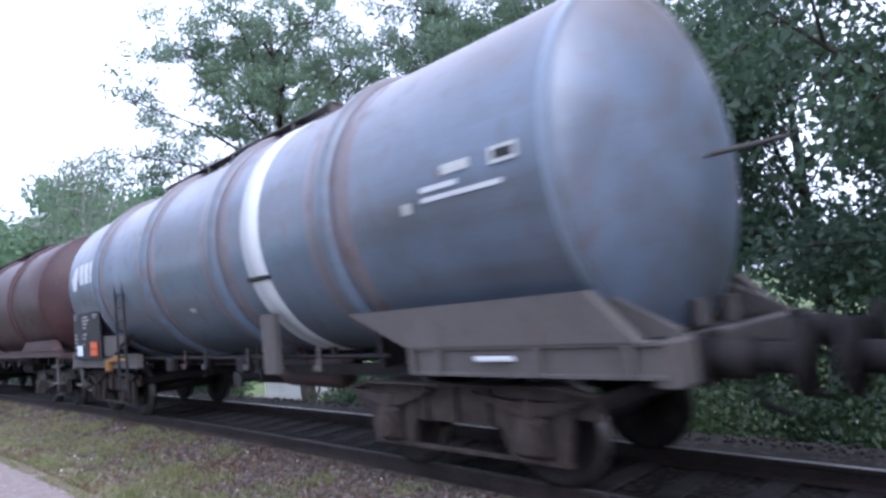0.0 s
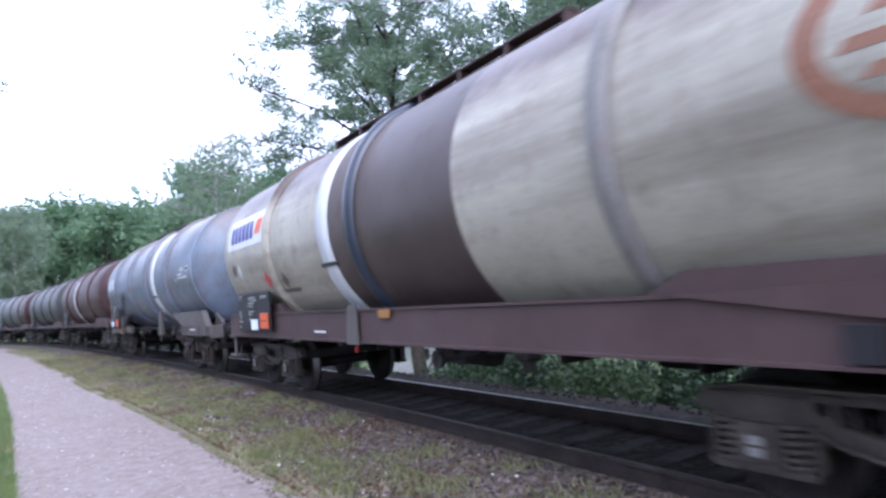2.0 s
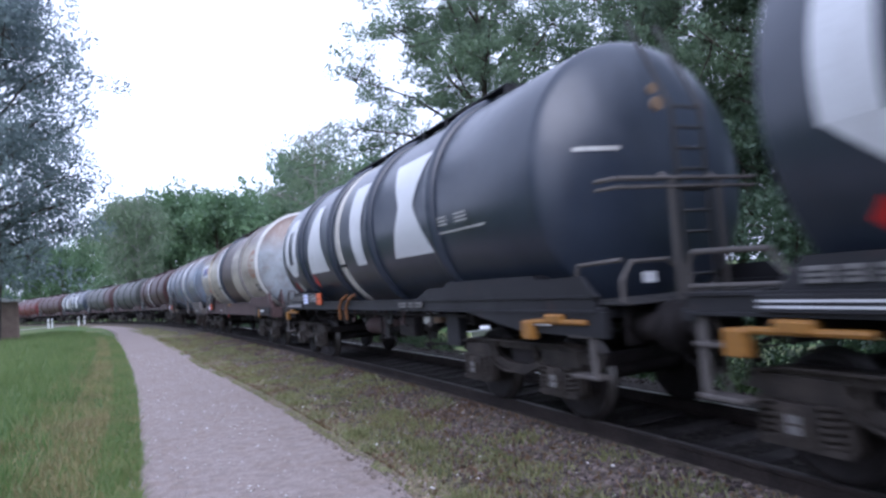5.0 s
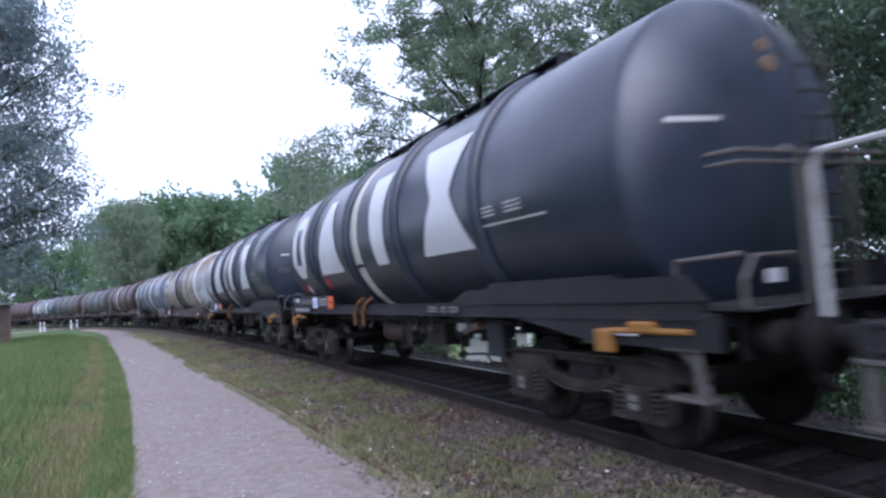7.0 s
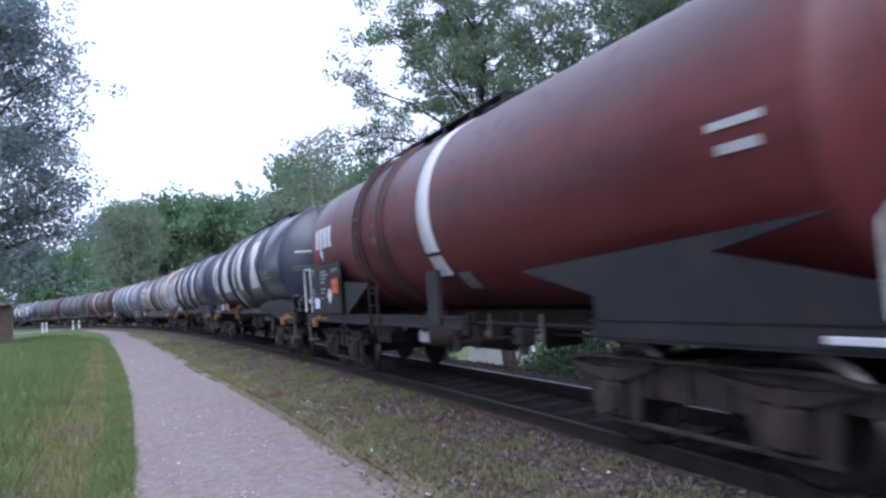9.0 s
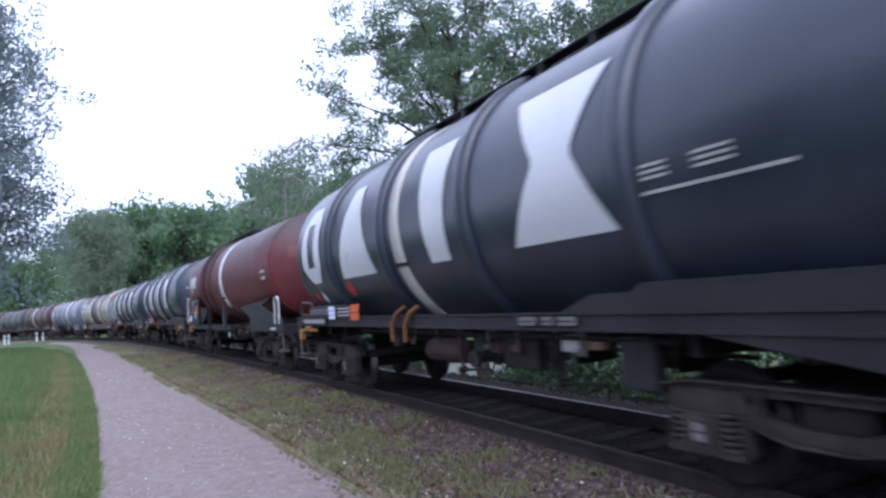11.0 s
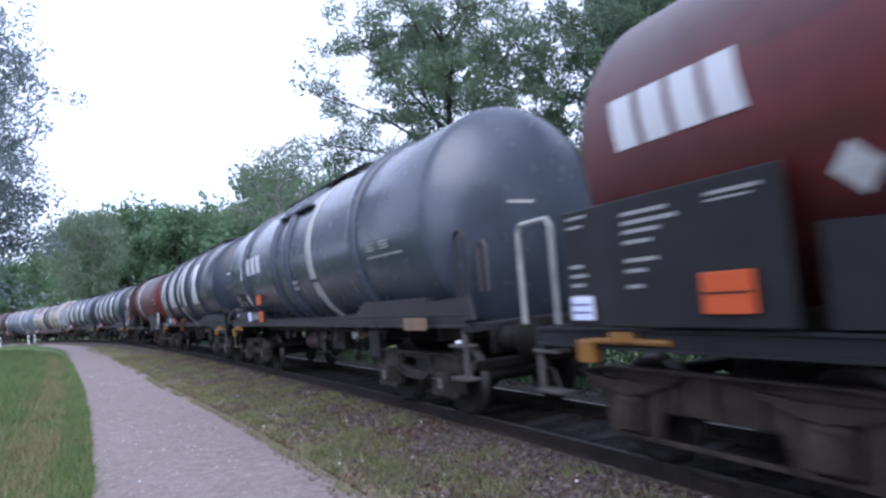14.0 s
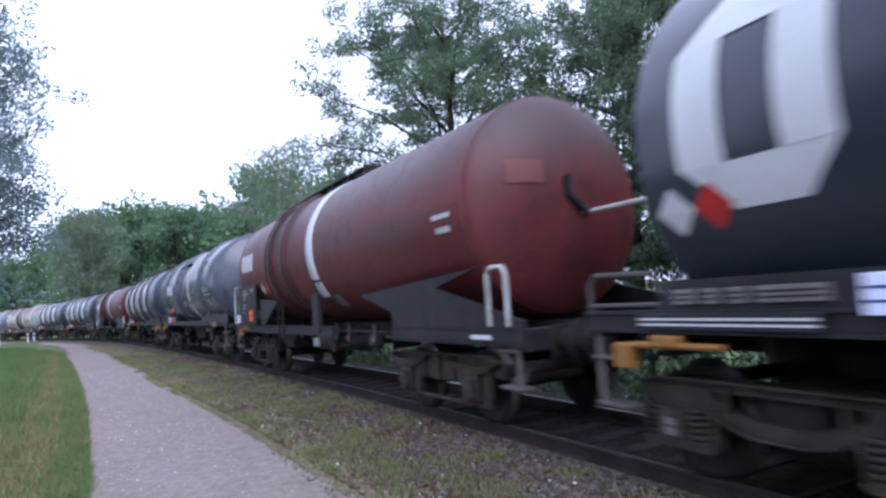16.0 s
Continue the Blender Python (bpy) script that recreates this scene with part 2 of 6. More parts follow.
GROUND = ground_material()
# ballast colours near black: the train's shadow is put into them
BALLAST = gravel_material("shade_darkened_ballast", (0.012, 0.011, 0.010), (0.026, 0.022, 0.020), (0.055, 0.047, 0.043), (0.02, 0.018, 0.015), 17)
SHOULDER = gravel_material("weedy_gravel", (0.036, 0.028, 0.026), (0.088, 0.067, 0.06), (0.17, 0.134, 0.12), (0.10, 0.10, 0.045), 20, 0.95)
VERGE = gravel_material("patchy_verge", (0.09, 0.07, 0.05), (0.165, 0.13, 0.09), (0.25, 0.20, 0.145), (0.12, 0.135, 0.05), 34)
FOOTWAY = gravel_material("fine_path_gravel", (0.232, 0.194, 0.177), (0.268, 0.225, 0.207), (0.32, 0.272, 0.252), (0.225, 0.178, 0.152), 75, 0.40)
PATH_Z, GROUND_Z = -0.20, -0.26


def swell(off, s):
    """The low grassy hump beyond the path."""
    return np.interp(off, (5.4, 6.6, 8.4, 11, 16, 34), (0, 0.05, 0.24, 0.22, 0.1, 0.0)) * np.interp(s, (0, 8, 55, 85), (0.3, 1, 1, 0))


def ground_height(x, y):
    """Level on the path's side; behind the track the bank falls away, and comes up again further on."""
    k = np.argmin((LINE_X[None, ::4] - x[:, None]) ** 2 + (LINE_Y[None, ::4] - y[:, None]) ** 2, axis=1) * 4
    off = -(x - LINE_X[k]) * np.cos(TURN[k]) - (y - LINE_Y[k]) * np.sin(TURN[k])
    fall = np.interp(off, (-60, -15, -9, -4.5, -2.4, 30), (-4.6, -4.4, -2.6, -0.75, -0.16, 0)) * np.interp(GRID[k], (58, 82), (1, 0.05))
    return GROUND_Z + fall + swell(off, GRID[k])


gx = np.concatenate([[-1500, -500, -220, -160], np.arange(-120, 62, 1.4), [90, 160, 500, 1500]])
gy = np.concatenate([[-700, -200, -80], np.arange(-42, 150, 1.4), [190, 260, 600, 1800]])
mx_, my_ = np.meshgrid(gx, gy)
gz_ = ground_height(mx_.ravel(), my_.ravel())
nx_ = len(gx)
gf = [(r * nx_ + c, r * nx_ + c + 1, (r + 1) * nx_ + c + 1, (r + 1) * nx_ + c) for r in range(len(gy) - 1) for c in range(nx_ - 1)]
tagged(from_lists("ground", np.c_[mx_.ravel(), my_.ravel(), gz_].tolist(), gf, GROUND, smooth=True), "grassy meadow ground with dry patches", "ground", kind="structure")


def ragged_strip(name, s0, s1, in0, in1, z_in, z_mid, z_out, mat, wander, seed, step=0.25):
    """A strip beside the track whose two edges wander as trodden edges do."""
    verts, faces, stations = [], [], np.arange(s0, s1, step)
    for s in stations:
        wa = wander * (noise.noise((s * 0.45, seed, 0)) + 0.6 * noise.noise((s * 2.3, seed, 4)))
        wb = wander * (noise.noise((s * 0.4, seed, 9)) + 0.6 * noise.noise((s * 2.1, seed, 14)))
        a, b = (in0(s) if callable(in0) else in0) + wa, (in1(s) if callable(in1) else in1) + wb
        for off, z in ((a, z_in - 0.25), (a, z_in), (a + 0.18, z_mid - 0.008), ((a + b) / 2, z_mid), (b - 0.18, z_mid - 0.008), (b, z_out), (b, z_out - 0.25)):
            x, y, _ = on_line(s, off)
            verts.append((x, y, z))
    for i in range(len(stations) - 1):
        for k in range(6):
            q = i * 7 + k
            faces.append((q, q + 1, q + 8, q + 7))
    return from_lists(name, verts, faces, mat, smooth=True)


tagged(ragged_strip("footpath", -18, 84, lambda s: float(np.interp(s, (9, 14, 22, 40, 50, 68), (2.6, 2.75, 2.95, 3.05, 2.7, 2.2))), lambda s: float(np.interp(s, (40, 48, 62, 75), (5.28, 4.95, 4.2, 3.4))), PATH_Z - 0.035, PATH_Z, PATH_Z - 0.055, FOOTWAY, 0.13, 3, 0.12), "pale pinkish-grey gravel footpath beside the railway", "footpath", kind="structure")
tagged(ragged_strip("grass_verge", -30, 150, 2.05, lambda s: float(np.interp(s, (8, 14, 22, 40, 50, 68), (3.2, 3.36, 3.54, 3.56, 3.1, 2.6))), -0.21, -0.194, -0.25, VERGE, 0.24, 5, 0.1), "grassy verge with bare patches between path and gravel", "grass verge", kind="structure")
tagged(sweep("gravel_shoulder", -30, 150, [(2.6, -0.215), (2.1, -0.195), (1.5, -0.155), (1.1, -0.125), (0.83, -0.135), (0.83, -0.45), (2.6, -0.45)], SHOULDER, 0.8),
       "weedy brown gravel shoulder beside the track", "gravel", kind="structure")
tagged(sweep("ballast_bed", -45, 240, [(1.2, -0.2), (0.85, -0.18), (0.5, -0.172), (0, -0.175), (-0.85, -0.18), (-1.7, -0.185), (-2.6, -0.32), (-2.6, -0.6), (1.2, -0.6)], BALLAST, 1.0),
       "track ballast, darkened for the shadow under the train", "ballast", kind="structure")

# ---- railway track ----
track = tagged(new("railway_track"), "curved single railway track with rusty rails on sleepers", "railway track", kind="structure")
for side in (0.735, -0.735):
    sweep("rail", -45, 260, [(side - 0.07, -0.165), (side + 0.07, -0.165), (side + 0.07, -0.15), (side + 0.012, -0.13), (side + 0.012, -0.045), (side + 0.036, -0.034),
                            (side + 0.036, -0.006), (side + 0.028, -0.003), (side - 0.028, -0.003), (side - 0.036, -0.006), (side - 0.036, -0.034), (side - 0.012, -0.045), (side - 0.012, -0.13), (side - 0.07, -0.15)],
          RAIL_RUST, 1.0, parent=track, label="rusty brown steel rail")
    sweep("rail_head", -45, 260, [(side - 0.026, -0.004), (side + 0.026, -0.004), (side + 0.026, 0.0), (side - 0.026, 0.0)], RAIL_TOP if side > 0 else RAIL_GLINT, 1.0, parent=track, label="worn running surface, its reflection put into the colour")


def box(bm, x0, x1, y0, y1, z0, z1, mat=0):
    vs = [bm.verts.new((x, y, z)) for x in (x0, x1) for y in (y0, y1) for z in (z0, z1)]
    for f in ((0, 1, 3, 2), (4, 6, 7, 5), (0, 4, 5, 1), (2, 3, 7, 6), (0, 2, 6, 4), (1, 5, 7, 3)):
        bm.faces.new([vs[i] for i in f]).material_index = mat
    return vs


bm = bmesh.new()
box(bm, -0.12, 0.12, -1.25, 1.25, -0.34, -0.152)
bmesh.ops.bevel(bm, geom=bm.edges[:], offset=0.015, segments=1, affect="EDGES")
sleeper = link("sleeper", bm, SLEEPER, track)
place = lambda s: Matrix.Translation((*on_line(s)[:2], 0)) @ Matrix.Rotation(on_line(s)[2] + math.pi / 2, 4, "Z")
sleeper.matrix_basis = place(-12)
for i in range(1, 150):
    o = new("sleeper", sleeper.data)
    o.parent = track
    o.matrix_basis = place(-12 + 0.62 * i) @ pose(random.uniform(-0.02, 0.02), random.uniform(-0.04, 0.04), random.uniform(-0.012, 0.004), 0, 0, random.uniform(-1.2, 1.2))


# ---- tank wagons: x runs towards the front, y to the left, z up from the rail ----
AXIS, RAD = 2.607, 1.53
MESHES = {}


def shared(key, name, make, mats, parent, m=None, label="", smooth=False):
    """A part whose mesh is made once and used again by alike parts."""
    if key not in MESHES:
        bm = bmesh.new()
        make(bm)
        ob = link(name, bm, mats, parent, label, smooth)
        MESHES[key] = ob.data
    else:
        ob = new(name, MESHES[key])
        ob.parent = parent
        if label:
            ob["label"] = label
    if m is not None:
        ob.matrix_basis = m
    return ob


def lathe(bm, rings, seg=56, axis=AXIS, mat_of=None):
    """Turns (x, radius) points round the tank's axis."""
    rows = []
    for x, r in rings:
        rows.append([bm.verts.new((x, r * math.cos(k * math.tau / seg), axis + r * math.sin(k * math.tau / seg))) for k in range(seg)])
    for i in range(len(rows) - 1):
        for k in range(seg):
            f = bm.faces.new((rows[i][k], rows[i + 1][k], rows[i + 1][(k + 1) % seg], rows[i][(k + 1) % seg]))
            if mat_of:
                f.material_index = mat_of((rings[i][0] + rings[i + 1][0]) / 2)
            f.smooth = True
    for row in (rows[0], rows[-1]):
        f = bm.faces.new(row if row is rows[-1] else row[::-1])
        if mat_of:
            f.material_index = mat_of(row[0].co.x)
    return rows


def tube(bm, pts, r, seg=8):
    """A round bar along points."""
    pts = [Vector(p) for p in pts]
    rows = []
    for i, p in enumerate(pts):
        d = (pts[min(i + 1, len(pts) - 1)] - pts[max(i - 1, 0)]).normalized()
        u = d.orthogonal().normalized() if i == 0 else (u - d * u.dot(d)).normalized()
        v = d.cross(u)
        rows.append([bm.verts.new(p + (u * math.cos(k * math.tau / seg) + v * math.sin(k * math.tau / seg)) * r) for k in range(seg)])
    for i in range(len(rows) - 1):
        for k in range(seg):
            bm.faces.new((rows[i][k], rows[i][(k + 1) % seg], rows[i + 1][(k + 1) % seg], rows[i + 1][k]))
    bm.faces.new(rows[0][::-1])
    bm.faces.new(rows[-1])


def wrap(bm, levels, lift=0.007, rad=RAD, steps=6, axis=AXIS):
    """A painted patch on the tank's left side: levels of (z, x0, x1) from low to high, drawn on the round shell."""
    def row(z, a, b):
        ang = math.asin(max(-1, min(1, (z - axis) / rad)))
        y, zz = (rad + lift) * math.cos(ang), axis + (rad + lift) * math.sin(ang)
        return [bm.verts.new((x, y, zz)) for x in (a, b)]
    rows = []
    for (z0, a0, b0), (z1, a1, b1) in zip(levels, levels[1:]):
        k = max(1, round(steps * abs(z1 - z0) / 0.7))
        for i in range(k):
            t = i / k
            rows.append(row(z0 + (z1 - z0) * t, a0 + (a1 - a0) * t, b0 + (b1 - b0) * t))
    rows.append(row(*levels[-1]))
    for p, q in zip(rows, rows[1:]):
        bm.faces.new((p[0], p[1], q[1], q[0]))


def bevelled_box(bm, x0, x1, y0, y1, z0, z1, w=0.012):
    b2 = bmesh.new()
    box(b2, x0, x1, y0, y1, z0, z1)
    bmesh.ops.bevel(b2, geom=b2.edges[:], offset=w, segments=1, affect="EDGES")
    me = bpy.data.meshes.new("t")
    b2.to_mesh(me)
    b2.free()
    bm.from_mesh(me)
    bpy.data.meshes.remove(me)


def prism(bm, outline, y0, y1):
    """An upright plate: outline of (x, z), from y0 to y1."""
    a, b = [bm.verts.new((x, y0, z)) for x, z in outline], [bm.verts.new((x, y1, z)) for x, z in outline]
    bm.faces.new(a)
    bm.faces.new(b[::-1])
    for i in range(len(a)):
        j = (i + 1) % len(a)
        bm.faces.new((a[j], a[i], b[i], b[j]))
    bmesh.ops.recalc_face_normals(bm, faces=bm.faces[:])


def wheelset_mesh(bm):
    for side in (1, -1):
        rows = []
        seg = 40
        prof = [(0.66, 0.10), (0.655, 0.34), (0.675, 0.42), (0.675, 0.487), (0.705, 0.487), (0.712, 0.462), (0.80, 0.455), (0.80, 0.40), (0.745, 0.33), (0.75, 0.14), (0.80, 0.10)]
        for y, r in prof:
            rows.append([bm.verts.new((r * math.cos(k * math.tau / seg), side * y, r * math.sin(k * math.tau / seg))) for k in range(seg)])
        for i in range(len(rows)):
            nx = rows[(i + 1) % len(rows)]
            for k in range(seg):
                f = bm.faces.new((rows[i][k], rows[i][(k + 1) % seg], nx[(k + 1) % seg], nx[k]))
                f.material_index = 1 if i in (4, 5) else 0
        for k in range(4):
            box(bm, -0.03 + 0.22 * math.cos(k * math.tau / 4), 0.03 + 0.22 * math.cos(k * math.tau / 4), side * 0.745, side * 0.762, -0.03 + 0.22 * math.sin(k * math.tau / 4), 0.03 + 0.22 * math.sin(k * math.tau / 4))
    tube(bm, [(0, -0.98, 0), (0, 0.98, 0)], 0.085, 14)
    bmesh.ops.recalc_face_normals(bm, faces=bm.faces[:])


def side_frame_mesh(bm):
    # cast side frame: straight top chord, sagging lower chord with an open window between, pedestals over the axle boxes
    prism(bm, [(-1.42, 0.66), (-1.30, 0.79), (-1.0, 0.84), (1.0, 0.84), (1.30, 0.79), (1.42, 0.66), (1.28, 0.64), (1.2, 0.70), (0.95, 0.745), (-0.95, 0.745), (-1.2, 0.70), (-1.28, 0.64)], 0.93, 1.03)
    prism(bm, [(-0.72, 0.75), (-0.42, 0.62), (-0.22, 0.565), (0.22, 0.565), (0.42, 0.62), (0.72, 0.75), (0.62, 0.60), (0.40, 0.50), (0.2, 0.455), (-0.2, 0.455), (-0.40, 0.50), (-0.62, 0.60)], 0.93, 1.03)
    for e in (-0.9, 0.9):
        prism(bm, [(e - 0.36, 0.60), (e - 0.32, 0.77), (e + 0.32, 0.77), (e + 0.36, 0.60)], 0.94, 1.05)
    # flanges along both chords
    prism(bm, [(-1.0, 0.84), (1.0, 0.84), (1.3, 0.79), (1.3, 0.775), (1.0, 0.82), (-1.0, 0.82), (-1.3, 0.775), (-1.3, 0.79)], 0.90, 1.10)
    prism(bm, [(-0.62, 0.60), (-0.40, 0.50), (-0.2, 0.455), (0.2, 0.455), (0.40, 0.50), (0.62, 0.60), (0.60, 0.615), (0.4, 0.52), (0.2, 0.475), (-0.2, 0.475), (-0.4, 0.52), (-0.6, 0.615)], 0.90, 1.10)
    for x in (-0.45, 0.45):
        bevelled_box(bm, x - 0.02, x + 0.02, 1.02, 1.07, 0.62, 0.80, 0.004)


def axle_box_mesh(bm):
    prism(bm, [(-0.17, 0.36), (-0.10, 0.31), (0.10, 0.31), (0.17, 0.36), (0.15, 0.60), (-0.15, 0.60)], 0.95, 1.13)
    tube(bm, [(0, 1.12, 0.46), (0, 1.165, 0.46)], 0.105, 16)
    prism(bm, [(-0.36, 0.335), (-0.33, 0.285), (0.33, 0.285), (0.36, 0.335)], 0.95, 1.11)
    for x in (-0.34, 0.34):
        bevelled_box(bm, x - 0.02, x + 0.02, 0.97, 1.09, 0.33, 0.62, 0.006)


FRAME_PALE = paint("scuffed_pale_plate", (0.14, 0.135, 0.13), amount=0.8, rough=0.55)


def axle_plate_mesh(bm):
    bevelled_box(bm, -0.05, 0.05, 1.163, 1.17, -0.028, 0.028, 0.002)


def spring_mesh(bm):
    pts = [(0.075 * math.cos(a * 0.7), 1.04 + 0.075 * math.sin(a * 0.7), 0.335 + 0.265 * a / 48) for a in range(49)]
    tube(bm, pts, 0.018, 6)


def plate_frame_mesh(bm):
    # riveted plate frame: deep sole plate, horn guides beside each axle box, tie bar along the bottom
    prism(bm, [(-1.52, 0.60), (-1.50, 0.80), (-1.2, 0.86), (1.2, 0.86), (1.50, 0.80), (1.52, 0.60), (1.24, 0.62), (1.20, 0.70), (0.60, 0.70), (0.54, 0.50), (-0.54, 0.50), (-0.60, 0.70), (-1.20, 0.70), (-1.24, 0.62)], 0.96, 1.00)
    prism(bm, [(-1.5, 0.80), (-1.2, 0.86), (1.2, 0.86), (1.5, 0.80), (1.5, 0.785), (1.2, 0.84), (-1.2, 0.84), (-1.5, 0.785)], 0.96, 1.09)
    for e in (-0.9, 0.9):
        for g in (-1, 1):
            prism(bm, [(e + g * 0.18, 0.70), (e + g * 0.40, 0.74), (e + g * 0.30, 0.26), (e + g * 0.18, 0.26)], 0.97, 1.03)
    bevelled_box(bm, -1.22, 1.22, 0.97, 1.03, 0.235, 0.275, 0.008)
    for x in (-0.40, 0.0, 0.40):
        bevelled_box(bm, x - 0.025, x + 0.025, 0.99, 1.05, 0.50, 0.84, 0.006)


def plate_axle_box_mesh(bm):
    bevelled_box(bm, -0.16, 0.16, 0.93, 1.10, 0.30, 0.62, 0.03)
    tube(bm, [(0, 1.09, 0.46), (0, 1.15, 0.46)], 0.125, 18)
    tube(bm, [(0, 1.15, 0.46), (0, 1.165, 0.46)], 0.055, 10)
    # leaf spring over the box: short leaves under longer ones
    for k in range(6):
        h, z = 0.22 + 0.085 * k, 0.635 + 0.017 * k
        n = 6
        pts = [(-h + 2 * h * i / n, z + 0.07 * ((2 * i / n - 1) ** 2) * (h / 0.65) ** 2) for i in range(n + 1)]
        prism(bm, pts + [(x, q + 0.014) for x, q in pts[::-1]], 1.0, 1.085)
    bevelled_box(bm, -0.05, 0.05, 0.99, 1.10, 0.61, 0.75, 0.008)


WHEELSETS = []


def bogie(wagon, x, rolling, plates=False):
    def frame_mesh(bm):
        bevelled_box(bm, -0.25, 0.25, -0.95, 0.95, 0.52, 0.80, 0.03)
        for e in (-1.33, 1.33):
            bevelled_box(bm, e - 0.05, e + 0.05, -0.95, 0.95, 0.60, 0.74, 0.02)
        for e in (-0.48, 0.48):
            bevelled_box(bm, e - 0.04, e + 0.04, -0.85, 0.85, 0.38, 0.48, 0.01)
        tube(bm, [(0, 0, 0.78), (0, 0, 1.0)], 0.22, 16)
    b = shared("bogie", "bogie", frame_mesh, GRIME, wagon, pose(x, 0, 0), "dirty black two-axle bogie")
    for turn in (0, 180):
        side = pose(0, 0, 0, 0, 0, turn)
        if plates:
            shared("plate_frame", "side_frame", plate_frame_mesh, BOGIE_BROWN, b, side)
        else:
            shared("side_frame", "side_frame", side_frame_mesh, BOGIE_IRON, b, side)
        for e in (-0.9, 0.9):
            if plates:
                shared("plate_axle_box", "axle_box", plate_axle_box_mesh, BOGIE_BROWN, b, side @ pose(e, 0, 0), "axle box under a leaf spring")
                continue
            shared("axle_box", "axle_box", axle_box_mesh, BOGIE_IRON, b, side @ pose(e, 0, 0))
            if rolling:
                for z in (0.425, 0.50):
                    shared("axle_plate", "axle_plate", axle_plate_mesh, FRAME_PALE, b, side @ pose(e, 0, z), "small pale plate on the axle box")
            for dx in (-0.22, 0.22):
                shared("spring", "coil_spring", spring_mesh, BOGIE_IRON, b, side @ pose(e + dx, 0, 0))
    for e in (-0.9, 0.9):
        w = shared("wheelset", "wheelset", wheelset_mesh, [GRIME, TREAD], b, pose(e, 0, 0.46), "steel wheelset with bright worn treads", True)
        if rolling:
            WHEELSETS.append((w, e))
    return b


def buffer_mesh(bm):
    tube(bm, [(0, 0, 0), (0.30, 0, 0)], 0.135, 20)
    tube(bm, [(0.29, 0, 0), (0.56, 0, 0)], 0.095, 18)
    tube(bm, [(0.56, 0, 0), (0.60, 0, 0)], 0.235, 26)
    bevelled_box(bm, -0.02, 0.02, -0.18, 0.18, -0.18, 0.18)


def hook_mesh(bm):
    tube(bm, [(0, 0, 1.05), (0.35, 0, 1.05), (0.45, 0, 1.10), (0.42, 0, 1.17)], 0.04, 8)
    tube(bm, [(0.38, -0.08, 1.04), (0.42, -0.08, 0.8), (0.42, 0.08, 0.8), (0.38, 0.08, 1.04)], 0.022, 8)
    for y in (-0.45, 0.45):
        tube(bm, [(0.0, y, 0.95), (0.16, y, 0.9), (0.24, y, 0.68), (0.38, y * 0.8, 0.6)], 0.028, 8)


def rail_ladder(bm, x0, x1, z0, z1, y, rungs, bend=0.0):
    for x in (x0, x1):
        tube(bm, [(x, y, z0), (x, y, z1)], 0.022, 8)
    for i in range(rungs):
        z = z0 + (z1 - z0) * (i + 0.5) / rungs
        tube(bm, [(x0, y, z), (x1, y, z)], 0.014, 6)


# profile of the dished ends: how far out, and how wide
CAP = 0.40
HEAD = [(1.0, 0.04), (0.965, 0.25), (0.86, 0.45), (0.67, 0.65), (0.48, 0.80), (0.325, 0.89), (0.215, 0.945), (0.11, 0.98), (0.03, 0.997)]


